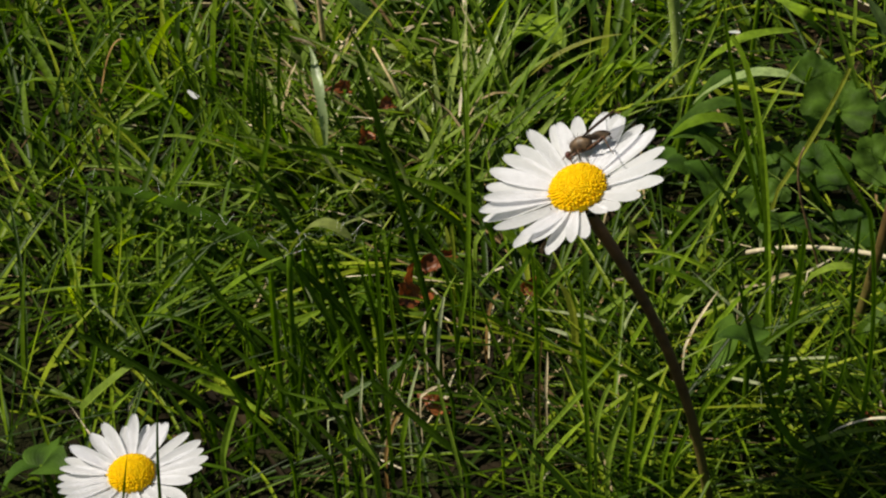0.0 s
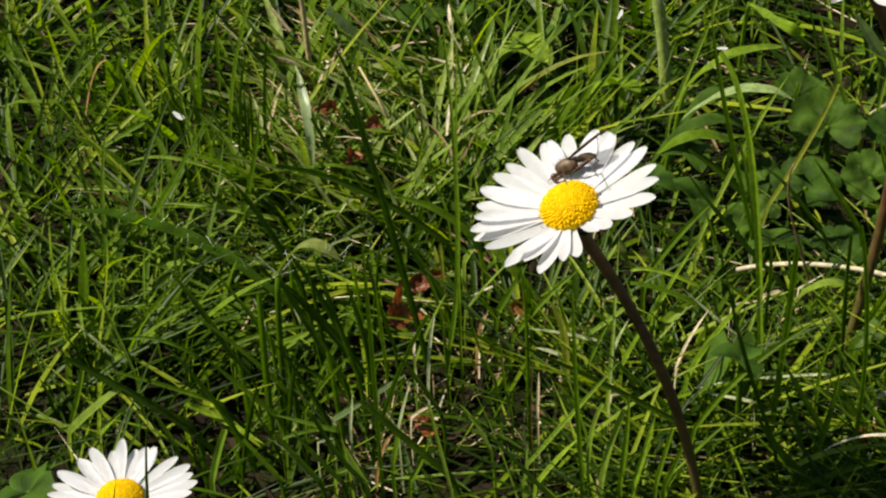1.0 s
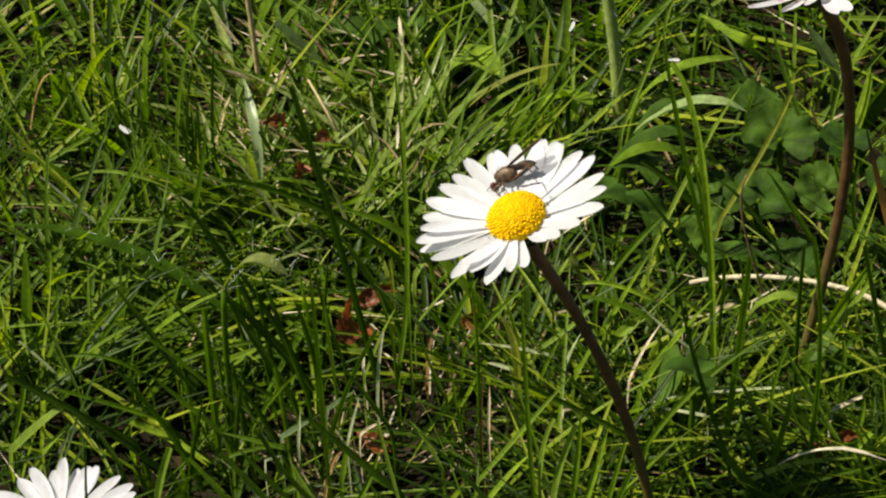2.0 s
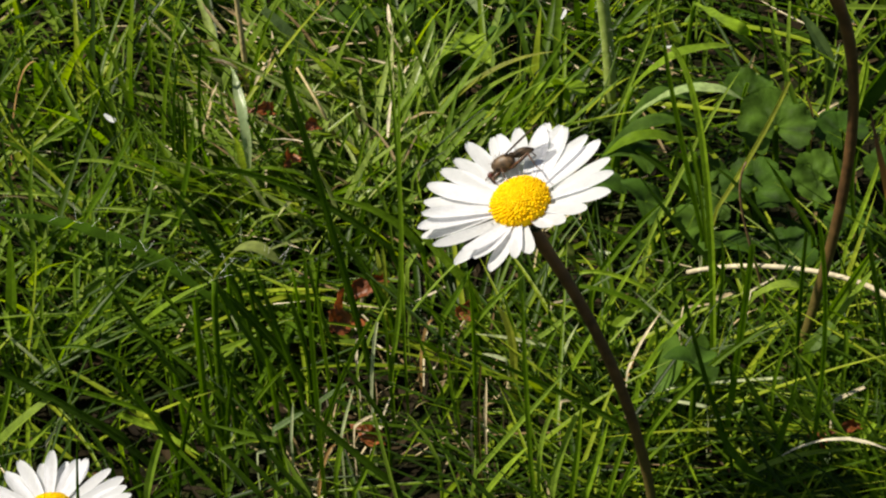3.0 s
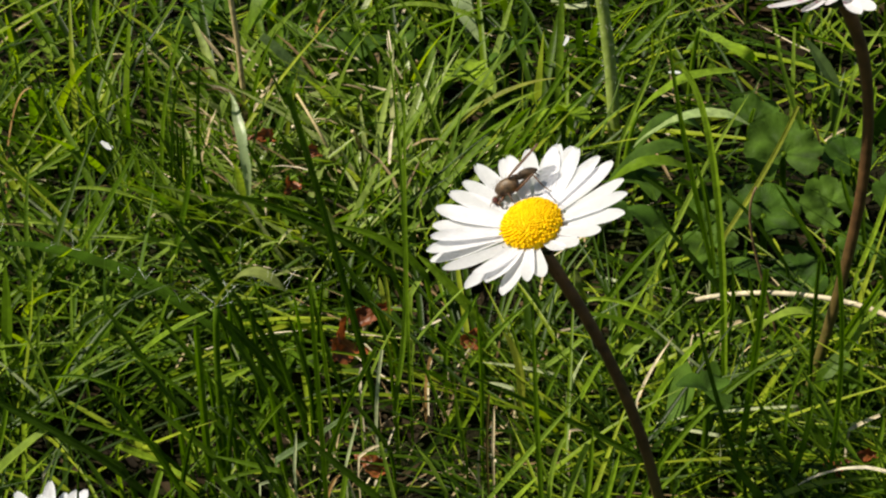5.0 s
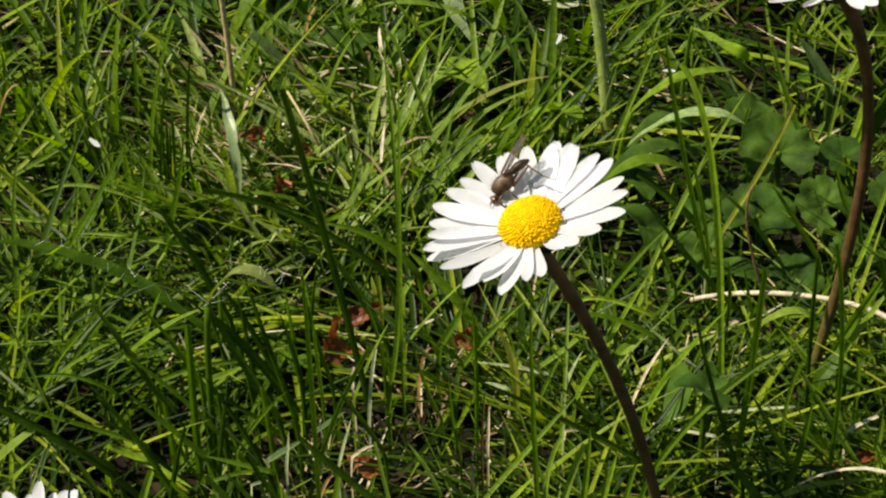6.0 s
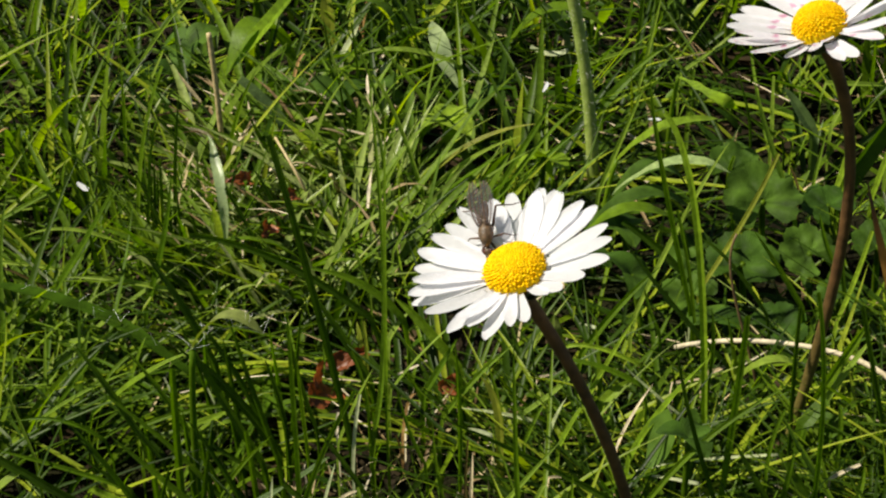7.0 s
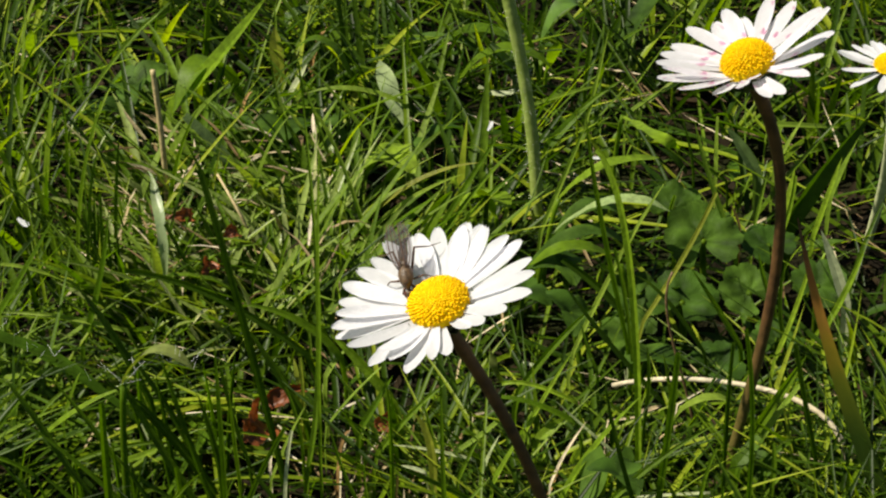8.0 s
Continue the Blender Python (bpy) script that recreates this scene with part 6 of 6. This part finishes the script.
build_dead_leaf((-0.56, -2.36, 0.90), (55, 10, 76), 0.0074, 0.0105, 1.2, 3, "crumpled red-brown dead leaf lying between the blades")
build_dead_leaf((-0.12, -1.60, 0.95), (50, -15, 15), 0.0062, 0.0042, 1.1, 7, "small curled scrap of brown dead leaf")
build_dead_leaf((-0.15, -4.60, 0.60), (60, 20, -20), 0.0052, 0.0032, 1.2, 11, "curled tan-brown dead leaf half under the grass")
build_dead_leaf((1.36, -2.22, 0.80), (50, 10, 35), 0.0050, 0.0040, 1.2, 13, "small red-brown scrap of dead leaf")
build_dead_leaf((-1.80, 2.65, 1.70), (40, 10, 20), 0.0050, 0.0030, 1.1, 23, "dark red-brown dead leaf beside a pale strap leaf")
build_dead_leaf((-1.34, 1.45, 1.40), (55, -10, 80), 0.0045, 0.0040, 1.2, 29, "crumbled grey-brown scrap of dead leaf")
build_dead_leaf((-0.95, 2.21, 1.60), (50, 15, 50), 0.0036, 0.0030, 1.2, 31, "small pinkish brown scrap of dead leaf")
build_dead_leaf((5.98, -5.68, 1.00), (40, -8, 10), 0.0058, 0.0020, 1.1, 17, "narrow brown dead leaf in the turf")
build_dead_leaf((5.65, -5.90, 1.00), (45, 20, 100), 0.0042, 0.0028, 1.1, 19, "curled pale brown dead leaf in the turf")


# ---------------------------------------------------------------- stalks
def build_stalk(name, label, category, base, inner, r0, r1, mat, seed=0, group=""):
    base = Vector(base) * CM
    curve = [Vector((0, 0, -0.001))] + [Vector(p) * CM - base for p in inner]
    ob = new(name, tube(name, curve, (r0 * CM, r1 * CM), mat, 22, 8, wob=0.06, seed=seed))
    ob.matrix_basis = Matrix.Translation(base)
    return tagged(ob, label, category, group)


build_stalk("straw_stalk", "pale cream dry straw arching over the grass", "straw", (7.66, -3.56, 0.0), [(7.80, -3.5, 1.6), (7.2, -3.0, 1.5), (5.8, -2.1, 1.45), (4.66, -1.67, 0.9)], 0.042, 0.036, M_STRAW)
build_stalk("brown_stalk", "thin reddish brown curved stalk", "stalk", (5.87, -2.16, 0), [(5.75, -2.16, 1.2), (5.05, -2.16, 2.4), (5.35, -2.1, 3.0)], 0.024, 0.016, M_TWIG)
build_stalk("seed_stalk", "dry tan cut-off grass stalk", "stalk", (-2.23, 5.06, 0), [(-2.15, 5.06, 1.60), (-2.21, 5.06, 2.69), (-2.24, 5.06, 3.3)], 0.05, 0.045, M_TAN)
build_stalk("dry_twig", "thin brown and cream twig lying in the pale tuft", "twig", (-0.51, 4.04, 0.00), [(-0.49, 2.16, 1.30), (-0.75, 2.12, 2.00), (-1.15, 3.18, 2.20)], 0.035, 0.022, M_TAN)
build_stalk("dry_twig", "short cream bit of dry straw in the pale tuft", "twig", (-0.13, 4.93, 0.00), [(-0.16, 2.60, 1.60), (-0.26, 2.34, 1.90)], 0.035, 0.03, M_STRAW)
build_stalk("dry_twig", "short cream bit of dry straw in the pale tuft", "twig", (-1.19, 5.49, 0.00), [(-1.10, 3.09, 1.60), (-1.24, 2.81, 1.80)], 0.03, 0.03, M_STRAW)
stem = build_stalk("hairy_weed", "pale green hairy flower stem rising out of view", "stem", (4.32, 4.62, 0), [(4.35, 4.62, 2.3), (3.6, 4.62, 5.2)], 0.115, 0.100, M_HAIRSTEM)
part("hairs", hair_mesh([(0, 0, 0), (0.0003, 0, 0.023), (-0.0072, 0, 0.052)], 0.0017, 900, 9), stem, "short pale hairs")


def build_red_tip():
    curve = bez3((0, 0, -0.001), (-1.14 * CM, 0.001, 2.54 * CM), (-1.92 * CM, 0.002, 4.94 * CM))
    v, f, uv = strip(curve, 0.27 * CM, 22, 0.45, (0.75, -0.62, 0.25), shape=lambda u: 1.05 * (1 - u ** 1.7) + 0.10 * (1 - u) + 0.05)
    ob = new("withered_blade", mesh_object("withered_blade", v, f, M_REDTIP, uvs=uv))
    ob.matrix_basis = Matrix.Translation((8.30 * CM, -4.49 * CM, 0))
    tagged(ob, "broad grass blade withered orange and brown at its tip", "grass blade")


build_red_tip()


# ---------------------------------------------------------------- what moves
def motions():
    """The daisy tilts a little on its root and the fly rides on it and turns to face the disc, both set to fit the
    camera's view.
    """
    base = Matrix.Translation((0.0354, -0.0673, 0))
    sway = [(0, 0.54, 0.04), (0.5, 0.78, -0.09), (1, 0.57, 0.10), (1.5, 0.60, -0.15), (2, 0.24, -0.05), (3.5, 0.50, 0.22), (4, 0.49, 0.22), (4.5, 0.37, 0.16), (6, 0.84, 0.04), (6.5, 0.89, 0.23), (7, 0.69, 0.19), (7.5, 0.25, -0.04), (8, 0.60, 0.15)]
    swings = {t: base @ pose(0, 0, 0, a, b, 0) for t, a, b in sway}
    walk(daisy_main, list(swings.items()))
    rest = base.inverted() @ HEAD_MAIN
    steps = [(0, 1.4, 4.2, 0.4, 42, 4, 176),
             (0.5, 1.0, 3.95, 0.4, 42, 4, 172),
             (1, 0.7, 3.75, 0.4, 42, 4, 174),
             (1.5, 0.34, 4.37, 0.5, 42, 4, 184),
             (2, -0.11, 4.27, 0.5, 42, 4, 176),
             (3.5, -0.86, 3.81, 0.5, 38, 4, 184),
             (4, -1.08, 3.86, 0.5, 36, 4, 185.5),
             (4.5, -1.3, 3.91, 0.5, 34, 4, 187),
             (6, -1.15, 4.6, 0.5, 26, 8, 203),
             (6.5, -1.45, 5.1, 0.5, 6, 16, 252),
             (7, -2.06, 5.5, 0.5, 0, 18, 260),
             (7.5, -2.51, 4.68, 0.5, 0, 18, 265),
             (8, -2.72, 4.4, 0.5, 0, 18, 265)]
    walk(fly, [(t, swings[t] @ rest @ pose(x * 0.001, y * 0.001, z * 0.001, roll, pitch, h)) for t, x, y, z, roll, pitch, h in steps])


motions()
